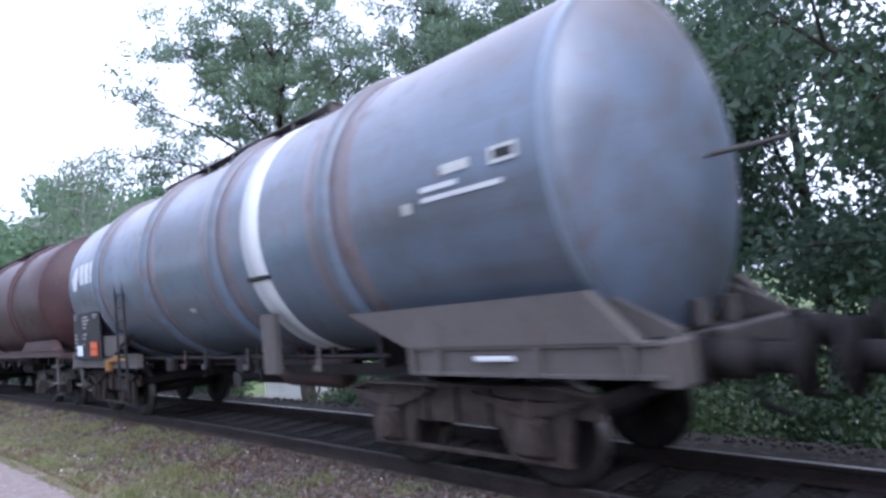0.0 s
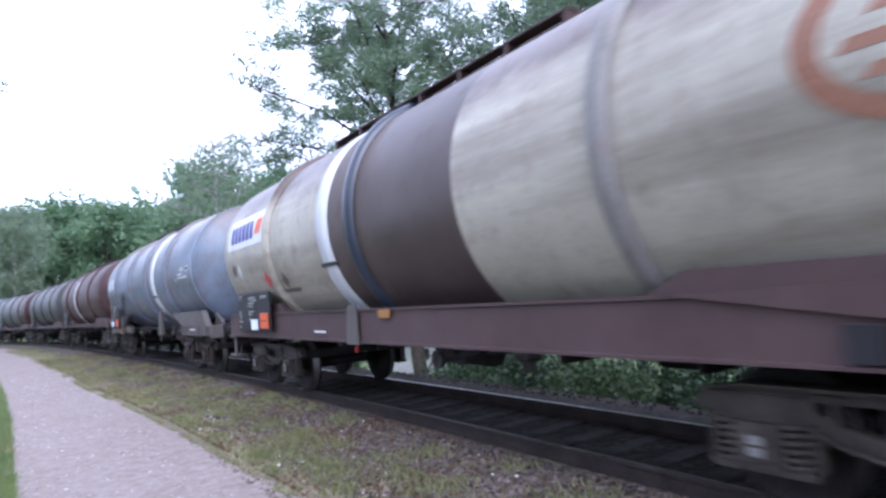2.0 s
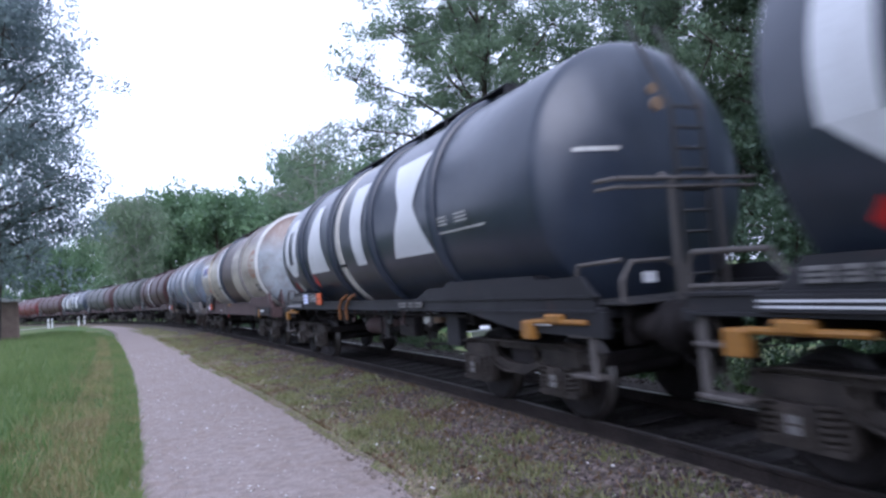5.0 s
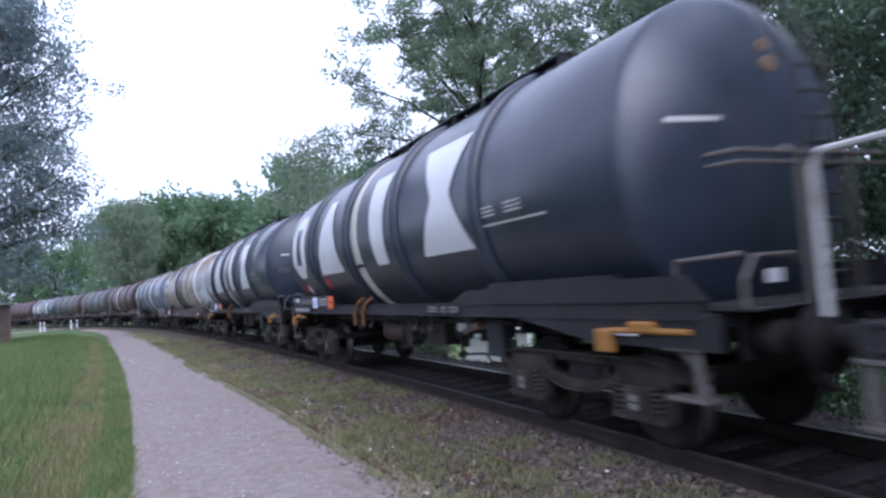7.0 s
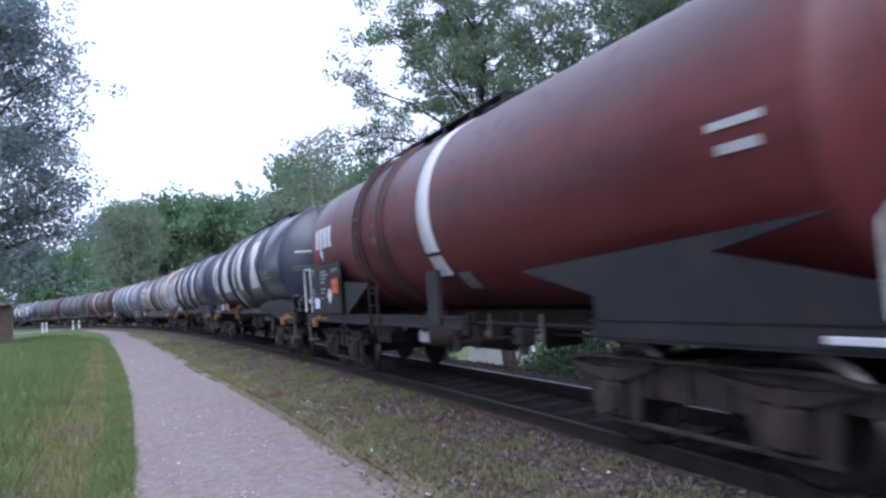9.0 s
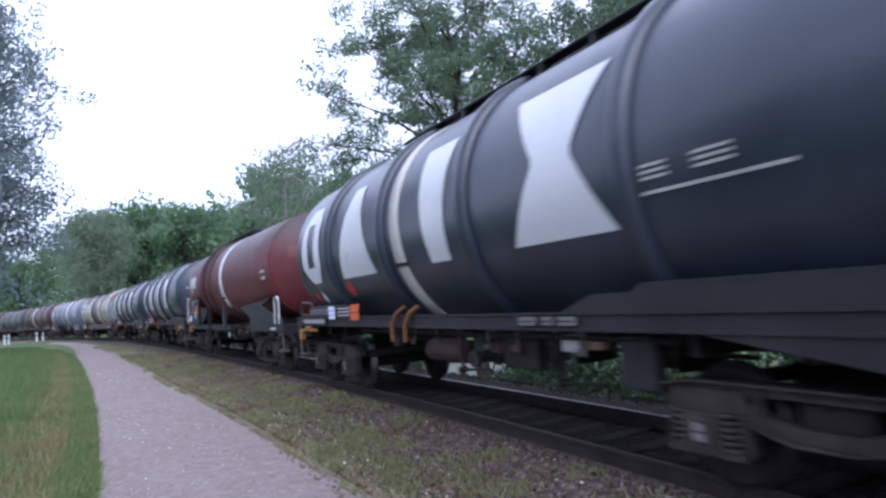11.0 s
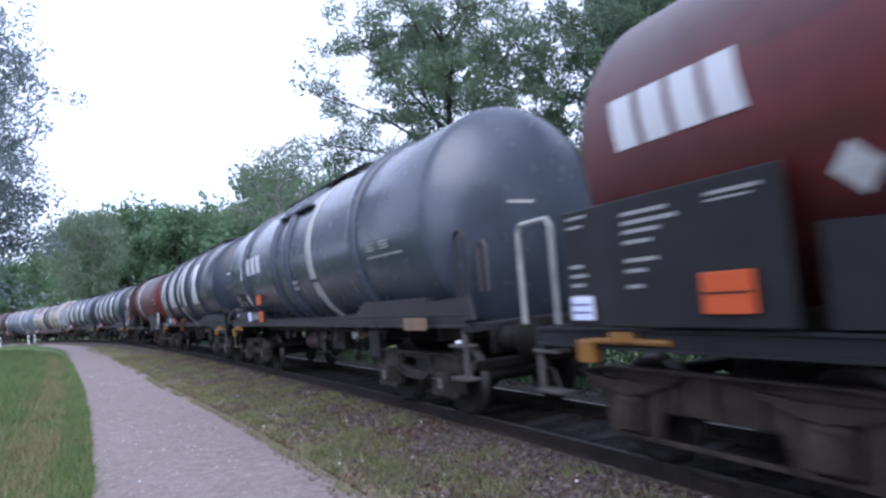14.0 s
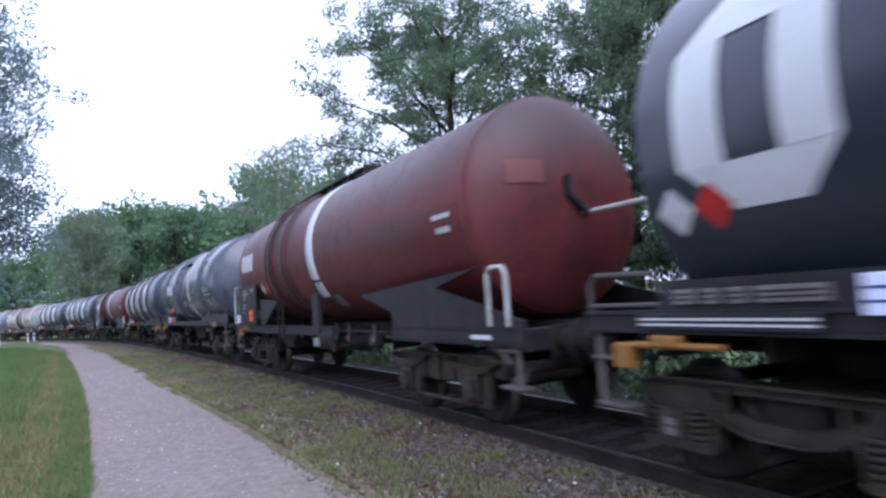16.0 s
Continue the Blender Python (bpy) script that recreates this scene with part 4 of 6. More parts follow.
def slanted(d0, d1, z0, z1, n, mat, lean=0.1):
    out, wd = [], (d1 - d0) / n
    for i in range(n):
        a = d0 + wd * i
        out.append((mat, [(z0, a + lean * 0, a + wd * 0.78), (z1, a - lean, a + wd * 0.78 - lean)]))
    return out


# ---- the train: each wagon's front end lies this far ahead of the train's mark ----
TRAIN = []


def add(front, wagon, length):
    wagon["length"] = length
    TRAIN.append((wagon, front - length / 2, length))


def end_discs(d):
    """Two yellowed lamp discs on the end ladder."""
    def make(w, X):
        for y, z, r in ((0.39, 3.38, 0.055), (0.34, 3.23, 0.075)):
            bm = bmesh.new()
            tube(bm, [(X(d - 0.04), y, z), (X(d), y, z)], r, 16)
            link("end_disc", bm, TAN, w, "yellowed round disc at the tank's end")
    return make


def front_rail(d0, d1):
    def make(w, X):
        bm = bmesh.new()
        tube(bm, [(X(d0), 1.2, 1.26), (X(d0), 1.2, 1.60), (X(d0 + 0.08), 1.2, 1.69), (X(d1 - 0.2), 1.2, 1.67), (X(d1), 1.2, 1.40), (X(d1), 1.2, 1.26)], 0.024, 8)
        tube(bm, [(X(d0), 1.2, 1.42), (X(d1 - 0.02), 1.2, 1.42)], 0.02, 8)
        link("front_railing", bm, FRAME_DUST, w, "low tubular railing at the front end")
        bm = bmesh.new()
        bevelled_box(bm, X(d1), X(d0), -1.2, 1.22, 1.27, 1.295)
        link("platform", bm, FRAME_MID, w)
    return make


def black_tanker(front, last=False):
    L = 14.4
    labels = [diamond(1.45, 2.08, 0.17, WHITE), diamond(1.78, 2.08, 0.16, REDMARK)] if last else [diamond(1.8, 1.78, 0.13, REDMARK), diamond(2.16, 1.76, 0.14, WHITE), diamond(3.84, 1.86, 0.16, REDMARK)]
    spec = dict(paints=[(0, L, NAVY)], rings=(3.25, 5.74, 8.13, 10.6), bands=[(6.08, 6.38, CREAM)], tank=(0.72, L - 0.95), walkway=(4.6, 11.2), frame=FRAME_GREY, beams=(0.2, 13.55), bogies=(1.8, 11.65),
                marks=big_mark() + data_lines(10.75),
                extras=[*placards(3.85), *labels, dish_mark(13.33, 0.60, 1.12, 2.84), end_discs(13.6), front_rail(0.1, 1.08), *under_gear(), hose(5.9), stirrup(13.45), stirrup(0.3, way=-1), yellow_handle(12.9), yellow_handle(1.1),
                        slab("frame_gusset", [(9.4, 1.36), (13.6, 1.36), (13.4, 1.56), (9.9, 1.53)], 1.305, 1.345, FRAME_GREY), slab("frame_gusset", [(10.9, 1.22), (13.7, 1.22), (13.7, 0.98), (12.3, 1.0)], 1.28, 1.34, FRAME_GREY),
                        plate("data_plate", 0.9, 2.4, 1.24, 1.36, 1.385, BOARD, "dark data plate with pale rows", 2, WHITE), *[plate("small_plate", a, b, 1.26, 1.34, 1.37, FRAME_PALE, "small scuffed frame plate", 1, BOARD) for a, b in ((8.82, 9.1), (9.2, 9.36), (9.45, 9.7))],
                        *[plate("small_plate", a, b, 1.42, 1.53, 1.315, FRAME_PALE, "small scuffed plate on the cradle", 2, BOARD) for a, b in ((1.22, 1.42), (1.48, 1.62), (1.70, 1.85), (1.92, 2.42))],
                        plate("small_plate", 12.5, 12.9, 1.08, 1.13, 1.375, WHITE, "small white frame plate")])
    w = tank_wagon(L, "black bogie tank wagon with white block markings and cream band", spec)
    w["length"] = L
    end_platform(13.95)(w, lambda d: L / 2 - d)
    add(front, w, L)


def red_tanker(front, older):
    L = 15.0
    if older:
        signs = [plate("orange_plate", 2.95, 3.36, 1.65, 1.94, 1.455, ORANGE, "orange hazard plate", 1), plate("white_plate", 1.56, 1.87, 1.35, 1.57, 1.455, PLATE_BLUE, "bluish-white plate", 2, LABEL_BLUE),
                 diamond(1.77, 2.50, 0.13, REDMARK), diamond(2.17, 2.51, 0.15, WHITE),
                 slab("hazard_label", [(2.49, 1.61), (2.67, 1.44), (2.85, 1.61), (2.67, 1.78)], 1.432, 1.438, WHITE, "white diamond label on the board")]
    else:
        signs = [plate("orange_plate", 2.5, 2.9, 1.34, 1.62, 1.455, ORANGE, "orange hazard plate", 1), plate("white_plate", 1.05, 1.33, 1.3, 1.5, 1.455, PLATE_BLUE, "bluish-white plate", 2, LABEL_BLUE),
                 diamond(3.53, 2.13, 0.15, WHITE), diamond(3.95, 2.1, 0.15, REDMARK)]
    spec = dict(paints=[(0, L, OXIDE)], rad=1.42, axis=2.675, taper=0.05, cradle=False, seam=FADED_GLINT_RED, open_middle=(8.4, 11.0), plate_bogie=True, beams=(0.3, 14.15), bogies=(2.1, 11.75), rings=((4.75, MAROON), (5.85, MAROON)), bands=[(7.42, 7.80, WHITE)], band_foot=1.78, tank=(0.85, L - 1.28), walkway=(4.6, 8.6), frame=FRAME_GREY, sill=(1.05, 1.22),
                marks=slanted(1.78, 3.05, 2.62, 3.05, 4, WHITE) + [(PALE, [(2.55, 12.5, 12.95), (2.61, 12.5, 12.95)]), (PALE, [(2.38, 12.55, 12.9), (2.45, 12.55, 12.9)]), (CHALK, [(1.57, 7.93, 8.3), (1.80, 7.95, 8.34)]),
                                                                   (YELLOW, [(2.70, 5.44, 5.60), (2.77, 5.49, 5.55)]), (YELLOW, [(2.44, 5.44, 5.62), (2.53, 5.44, 5.62)]), (LABEL_BLUE, [(2.58, 5.48, 5.58), (2.64, 5.48, 5.58)])],
                extras=[board(1.15 if older else 0.95, 3.46 if older else 3.15, 1.24, 2.25, 1.43), *signs,
                        slab("board_bracket", [(3.3, 1.24), (3.3, 1.86), (5.0, 1.78), (3.65, 1.24)], 1.28, 1.36, FRAME_GREY), curved_ladder(4.95, 5.3, MAROON),
                        slab("tank_post", [(7.45, 1.1), (7.8, 1.1), (7.8, 1.85), (7.45, 1.85)], 1.3, 1.37, FRAME_GREY), loop_handle(13.6, 13.95, 1.25, 1.88, 1.36, PALE), loop_handle(0.02, 0.6, 1.25, 2.27, 1.3, PALE),
                        slab("tank_saddle", [(9.9, 1.72), (11.05, 1.44), (11.1, 1.04), (14.2, 1.04), (14.2, 1.3), (12.4, 1.72), (13.35, 1.9)], 1.31, 1.36, FRAME_GREY, "large grey saddle plate"),
                        yellow_handle(1.5), stirrup(0.25, way=-1), stirrup(14.0), plate("small_plate", 13.2, 13.6, 1.1, 1.15, 1.365, WHITE, "small white frame plate"), side_ladder(4.95, 5.35, 0.85, 1.7, 1.36, GRIME, 4), end_hook(L), reservoir(5.25, 6.6, 0.5, 0.80, 0.17),
                                plate("white_box", 6.06, 6.40, 0.76, 0.94, 0.92, WHITE, "small white box under the frame"), slab("battery_box", [(4.5, 0.72), (5.2, 0.72), (5.2, 1.04), (4.5, 1.04)], 0.85, 1.1, GRIME)])
    add(front, tank_wagon(L, "red-oxide bogie tank wagon with white band and black data board", spec), L)


def dish_mark(end, y0, y1, z, half=0.022, mat=PALE, label="pale line of lettering on the tank's end"):
    """Painted patch on the rear dish, whose middle lies at end."""
    def make(w, X):
        def spot(y, q):
            r = math.hypot(y, q - w["axis"]) / w["shell"]
            return X(end - CAP * (1 - float(np.interp(r, [k for _, k in HEAD], [a for a, _ in HEAD])))) - 0.012, y, q
        bm = bmesh.new()
        n, m = 6, 4
        rows = [[bm.verts.new(spot(y0 + (y1 - y0) * i / n, z - half + 2 * half * k / m)) for i in range(n + 1)] for k in range(m + 1)]
        for k in range(m):
            for i in range(n):
                bm.faces.new((rows[k][i], rows[k][i + 1], rows[k + 1][i + 1], rows[k + 1][i]))
        link("painted_marking", bm, mat, w, label, True)
    return make


def gear_box(d0, d1, z0, z1, y, mat, label):
    """Box of the brake gear on a hanger below the sill."""
    def make(w, X):
        bm = bmesh.new()
        bevelled_box(bm, X(d1), X(d0), y - 0.14, y, z0, z1, 0.015)
        gear = link("gear_box", bm, mat, w, label)
        bm = bmesh.new()
        bevelled_box(bm, X((d0 + d1) / 2) - 0.03, X((d0 + d1) / 2) + 0.03, y - 0.1, y - 0.06, z1 - 0.01, 1.24, 0.004)
        link("hanger", bm, GRIME, gear)
    return make


def brake_lever(d, y, z):
    """Upright lever with a cranked rod to the next bogie."""
    def make(w, X):
        bm = bmesh.new()
        bevelled_box(bm, X(d) - 0.03, X(d) + 0.03, y - 0.015, y + 0.015, z - 0.22, 1.2, 0.006)
        tube(bm, [(X(d), y + 0.02, z - 0.15), (X(d) - 0.7, y + 0.02, z - 0.1), (X(d) - 0.85, y + 0.02, z - 0.2), (X(d) - 1.5, y + 0.02, z - 0.2)], 0.018, 6)
        tube(bm, [(X(d), y - 0.05, z - 0.15), (X(d), y + 0.06, z - 0.15)], 0.04, 10)
        link("brake_lever", bm, GRIME, w, "grimy brake lever with its rod")
    return make


def under_gear():
    return [gear_box(9.12, 9.36, 0.98, 1.14, 1.1, PALE, "small pale box on the brake gear"), gear_box(9.46, 9.68, 1.01, 1.12, 1.1, TAN, "small tan box on the brake gear"),
            gear_box(8.04, 8.68, 0.76, 1.08, 1.08, GRIME, "dark brake gear box"), gear_box(7.78, 7.98, 0.92, 1.03, 1.1, FRAME_RUST, "small rusty box on the brake gear"),
            gear_box(9.94, 10.34, 0.70, 1.16, 1.12, FRAME_GREY, "tall dark box under the frame"), reservoir(5.3, 6.5, 0.62, 0.82, 0.17), brake_lever(6.9, 0.98, 0.8), brake_lever(8.85, 0.9, 0.78)]


def drain_handle(d):
    def make(w, X):
        bm = bmesh.new()
        tube(bm, [(X(d), 1.0, 1.02), (X(d), 1.2, 1.02), (X(d), 1.24, 0.92)], 0.014, 6)
        tube(bm, [(X(d), 1.24, 0.93), (X(d), 1.24, 0.86)], 0.03, 8)
        link("drain_handle", bm, REDMARK, w, "small red drain handle")
    return make


def end_hook(L):
    """Bent pipe, dark hose and square patch on the tank's rear end."""
    def make(w, X):
        d = L - 1.45
        bm = bmesh.new()
        tube(bm, [(X(d - 0.05), PIPE_Y, 2.50), (X(d + 0.15), PIPE_Y, 2.50), (X(d + 0.85), PIPE_Y, 2.50), (X(d + 0.88), PIPE_Y - 0.12, 2.52)], 0.03, 8)
        link("vapour_pipe", bm, PALE, w, "pale pipe that stands out from the tank's end")
        bm = bmesh.new()
        tube(bm, [(X(d + 0.10), PIPE_Y + 0.27, 2.95), (X(d + 0.08), PIPE_Y + 0.26, 2.72), (X(d + 0.10), PIPE_Y + 0.08, 2.56), (X(d + 0.14), PIPE_Y, 2.51)], 0.045, 8)
        link("end_hose", bm, BOARD, w, "black hose on the tank's end")
        dish_mark(L - 1.40, PIPE_Y + 0.56, PIPE_Y + 1.05, 3.0, 0.14, FADED_GLINT_RED, "faded square patch on the tank's end")(w, X)
    return make


PIPE_Y = -0.14


def charcoal_tanker(front):
    L = 14.5
    spec = dict(paints=[(0, L, CHARCOAL)], rings=(3.0, 5.8, 6.85, 10.55), bands=[(8.12, 8.42, PALE)], tank=(0.55, L - 1.2), walkway=(3.8, 9.0), frame=FRAME_MID, beams=(0.15, 13.4), bogies=(1.8, 11.45),
                marks=[(WHITE, [(2.42, 2.45, 2.75), (2.52, 2.42, 2.85), (2.73, 2.5, 2.9), (2.94, 2.72, 2.84)])] + slanted(3.2, 4.75, 2.5, 2.92, 3, WHITE, 0.16) + data_lines(11.0) + [(BOARD, [(1.64, 1.32, 2.38), (2.08, 1.32, 2.38)])] + [(LETTER, [(z, a, b), (z + 0.03, a, b)]) for a, b, z in ((1.38, 1.72, 2.0), (1.38, 1.78, 1.93), (1.38, 1.75, 1.86), (1.9, 2.2, 1.84), (1.85, 2.25, 1.77), (1.38, 1.7, 1.79))] +
                [(PALE, [(1.97, 6.95, 7.25), (2.03, 6.95, 7.25)]), (PALE, [(2.08, 6.97, 7.3), (2.14, 6.97, 7.3)])],
                extras=[*placards(3.65), diamond(2.62, 1.95, 0.15, REDMARK), diamond(3.01, 1.93, 0.17, WHITE, 0.095), dish_mark(13.18, 0.0, 0.42, 2.75), front_rail(0.06, 1.02), *under_gear(), plate("orange_plate", 3.66, 4.08, 1.74, 1.97, 1.44, ORANGE, "orange hazard plate"),
                        slab("frame_gusset", [(8.2, 1.24), (13.6, 1.3), (13.5, 1.58), (9.0, 1.38)], 1.29, 1.345, FRAME_MID), yellow_handle(0.9), stirrup(0.15, way=-1), stirrup(13.3),
                        loop_handle(13.2, 13.42, 1.3, 2.36, 1.28, FRAME_MID), loop_handle(13.12, 13.3, 1.62, 2.24, 0.9, FRAME_DUST), plate("brown_box", 11.97, 12.6, 1.18, 1.34, 1.44, TAN, "dusty brown handle box"), 
                        slab("insulation_lip", [(5.75, 3.55), (7.9, 3.55), (7.9, 3.60), (5.75, 3.60)], 1.2, 1.32, CHARCOAL)])
    w = tank_wagon(L, "charcoal-grey bogie tank wagon with pale band and dusty frame", spec)
    w["length"] = L
    end_platform(0.35)(w, lambda d: L / 2 - d)
    add(front, w, L)


def bluegrey_tanker(front):
    L = 14.8
    spec = dict(paints=[(0, L, BLUEGREY)], open_middle=(4.4, 11.58), plate_bogie=True, cradle=False, seam=BLUE_GLINT, beams=(0.4, 14.0), bogies=(1.95, 11.75), sill=(0.98, 1.22), ring_rust=RUST_FILM, rings=(3.1, 5.6, 8.1, 10.7), ring_paint=BLUEGREY, bands=[(8.9, 9.32, WHITE)], tank=(0.65, L - 0.85), walkway=(4.0, 9.6), frame=FRAME_DUST,
                marks=[(WHITE, [(2.52, 1.5, 1.75), (2.75, 1.42, 1.85), (2.98, 1.6, 1.8)])] + slanted(2.0, 3.0, 2.6, 3.0, 3, WHITE) + [(WHITE, [(2.42, 12.12, 13.01), (2.46, 12.12, 13.01)]), (WHITE, [(2.50, 12.13, 12.56), (2.545, 12.13, 12.56)]), (PALE, [(2.60, 12.39, 12.71), (2.68, 12.39, 12.71)]), (PALE, [(2.57, 12.92, 13.19), (2.70, 12.92, 13.19)]), (BOARD, [(2.60, 12.96, 13.15), (2.67, 12.96, 13.15)]),
                                                                   (PALE, [(2.36, 11.86, 12.0), (2.45, 11.86, 12.0)]), (PALE, [(1.80, 6.78, 6.98), (1.86, 6.78, 6.98)])],
                extras=[board(0.95, 2.75, 1.15, 2.1, 1.43), plate("orange_plate", 2.2, 2.6, 1.22, 1.48, 1.455, ORANGE, "orange hazard plate", 1), plate("white_plate", 1.3, 1.6, 1.22, 1.42, 1.455, PLATE_BLUE, "bluish-white plate"),
                        side_ladder(4.0, 4.4, 0.55, 2.6, 1.5), slab("tank_post", [(8.9, 0.95), (9.2, 0.95), (9.2, 1.65), (8.9, 1.65)], 1.28, 1.36, FRAME_DUST), slab("tank_saddle", [(10.72, 1.56), (11.55, 1.22), (13.84, 1.22), (13.48, 1.58)], 1.24, 1.37, FRAME_DUST, "dusty grey saddle box"),
                        slab("tank_saddle", [(0.9, 1.22), (3.3, 1.22), (4.1, 1.56), (1.3, 1.58)], 1.24, 1.37, FRAME_DUST, "dusty grey saddle box"),
                        *[slab("sill_rib", [(d, 0.99), (d + 0.05, 0.99), (d + 0.05, 1.20), (d, 1.20)], 1.36, 1.385, FRAME_DUST) for d in (11.6, 11.95, 13.0, 13.75)],
                        reservoir(8.05, 9.5, 0.55, 0.86, 0.19), end_rod(13.6, 14.45, -0.1, 2.57), slab("hanger_beam", [(8.3, 0.98), (11.4, 1.0), (11.4, 0.88), (8.5, 0.86)], 0.72, 0.80, GRIME), end_strut(13.4, 13.98),
                        plate("small_plate", 12.4, 12.8, 1.1, 1.14, 1.368, WHITE, "small white frame plate"), yellow_handle(3.4), stirrup(0.9)])
    add(front, tank_wagon(L, "weathered blue-grey bogie tank wagon with rusty rings and white band", spec), L)


def beige_tanker(front):
    L = 16.7
    spec = dict(paints=[(0, L, BEIGE), (6.7, 7.9, BROWN), (7.9, 9.72, SOOT), (14.3, L, SILVER)], rings=(4.15, (7.45, NAVY), (11.62, CHALK), (14.34, PALE)), ring_paint=BEIGE, bands=[(6.33, 6.72, WHITE)], tank=(0.95, L - 1.65), walkway=(5.0, 10.5), frame=FRAME_RUST, sill=(1.0, 1.44), beams=(0.85, 15.12), bogies=(2.65, 13.2),
                marks=[(WHITE, [(2.68, 1.72, 4.1), (3.26, 1.72, 4.1)]), (GHOST, [(1.77, 4.3, 5.01), (1.83, 4.25, 5.0)]), (BOARD, [(1.80, 13.38, 13.76), (2.02, 13.38, 13.76)]), (PALE, [(1.86, 13.44, 13.66), (1.97, 13.44, 13.66)]), (PALE, [(1.86, 13.82, 13.95), (1.93, 13.82, 13.95)])],
                extras=[board(1.8, 3.76, 1.12, 1.83, 1.43), plate("orange_plate", 3.28, 3.70, 1.18, 1.45, 1.455, ORANGE, "orange hazard plate", 1), plate("white_plate", 2.73, 3.08, 1.15, 1.34, 1.455, PLATE_BLUE, "bluish-white plate"),
                        diamond(2.32, 2.26, 0.14, WHITE), diamond(4.02, 2.04, 0.15, REDMARK, 0.095), diamond(4.56, 1.97, 0.14, GHOST), diamond(1.99, 2.29, 0.13, GHOST), slab("tank_saddle", [(11.9, 1.44), (13.2, 1.28), (15.14, 1.28), (14.92, 1.70), (14.3, 1.56), (13.2, 1.47)], 1.30, 1.375, FRAME_RUST, "brown saddle plate"), slab("end_gusset", [(14.5, 1.44), (15.14, 1.30), (14.95, 1.78)], 0.95, 1.0, FRAME_RUST),
                        plate("yellow_plate", 7.7, 7.98, 1.32, 1.42, 1.365, YELLOW, "yellow square plate"), plate("small_plate", 5.6, 6.0, 1.12, 1.15, 1.365, WHITE, "small white frame plate"),
                        # black plates put the shade of the sill's recesses on its face
                        plate("yellow_bracket", 13.42, 13.58, 0.94, 1.2, 1.39, YELLOW, "yellow bracket under the sill"), plate("small_plate", 13.75, 14.2, 1.12, 1.18, 1.385, WHITE, "small white frame plate"), *[plate("recess_plate", a, b, 1.04, 1.25, 1.368, BOARD, "black plate standing for a shaded recess in the sill") for a, b in ((13.0, 13.2), (13.25, 13.42), (13.65, 14.45), (14.5, 14.95))], stirrup(1.0), drain_handle(6.75), slab("tank_post", [(6.72, 0.98), (7.1, 0.98), (7.1, 1.5), (6.8, 1.5)], 1.365, 1.372, FRAME_DUST)])
    w = tank_wagon(L, "dirty beige bogie tank wagon with brown middle and bare metal end", spec)
    X = lambda d: L / 2 - d
    bars = slanted(1.95, 3.4, 2.8, 3.12, 6, LABEL_BLUE, 0.08)
    for mt, lv in bars + [(ORANGE, [(2.86, 3.4, 3.72), (3.12, 3.46, 3.82)])]:
        bm = bmesh.new()
        wrap(bm, [(z, X(b), X(a)) for z, a, b in lv], 0.012 if mt is LABEL_BLUE else 0.0105)
        link("label_bar", bm, mt, w)
    def oval(k, lift, mat, name, label=""):
        bm = bmesh.new()
        wrap(bm, [(2.67 + 0.45 * k * math.sin(a), X(13.55 + 0.58 * k * math.cos(a)), X(13.55 - 0.58 * k * math.cos(a))) for a in [radians(q) for q in range(-88, 89, 16)]], lift, steps=3)
        link(name, bm, mat, w, label)
    oval(1.0, 0.007, EMBLEM, "emblem", "faded rust-brown oval emblem")
    oval(0.74, 0.010, BEIGE, "emblem_field")
    bm = bmesh.new()
    for z, a, b in ((2.45, 13.3, 13.7), (2.60, 13.2, 13.55), (2.76, 13.35, 13.8)):
        wrap(bm, [(z, X(b), X(a)), (z + 0.07, X(b) + 0.06, X(a) - 0.06)], 0.013)
    link("emblem_bar", bm, EMBLEM, w)["kind"] = "stuff"
    add(front, w, L)


def far_tanker(front, length, body, band=None, end=None, label="", stripes=0):
    spec = dict(paints=[(0, length, body)] + ([(length - 4.5, length, end)] if end else []), rings=(3.6, 7.2, 10.6), bands=[(6.0, 6.35, band)] if band else [], tank=(0.7, length - 0.8), frame=FRAME_RUST,
                marks=big_mark() if stripes else [], extras=[board(0.9, 2.4, 1.2, 2.0, 1.43), stirrup(length - 0.9)])
    add(front, tank_wagon(length, label, spec, rolling=False, near=False), length)


bluegrey_tanker(18.6)
beige_tanker(3.8)
for f in (-12.75, -27.3, -56.95, -100.95):
    black_tanker(f, f < -100)
red_tanker(-41.85, True)
charcoal_tanker(-71.4)
red_tanker(-85.95, False)
ahead = [(14.5, MAROON, WHITE, None, "maroon bogie tank wagon with a white band"), (14.2, OLIVE, None, None, "grey-green weathered bogie tank wagon"), (14.2, OLIVE, None, MAROON, "grey and brown weathered bogie tank wagon"),
         (14.4, NAVY, CREAM, None, "black bogie tank wagon with white block markings"), (14.5, MAROON, None, None, "rust-brown bogie tank wagon"), (14.5, OXIDE, None, None, "red-brown bogie tank wagon"),
         (14.2, CHALK, None, None, "pale grey bogie tank wagon"), (14.5, BROWN, None, BLUEGREY, "brown and blue-grey bogie tank wagon"), (14.5, CHALK, None, MAROON, "dirty white bogie tank wagon"),
         (14.5, OXIDE, None, None, "red-brown bogie tank wagon"), (14.5, BLUEGREY, None, None, "blue-grey bogie tank wagon"), (14.5, SOOT, None, None, "dark brown bogie tank wagon")]
head_end = 18.6
for k, (ln, body, band, end, lab) in enumerate(ahead):
    head_end += ln
    far_tanker(head_end, ln, body, band, end, lab, stripes=1 if k == 3 else 0)


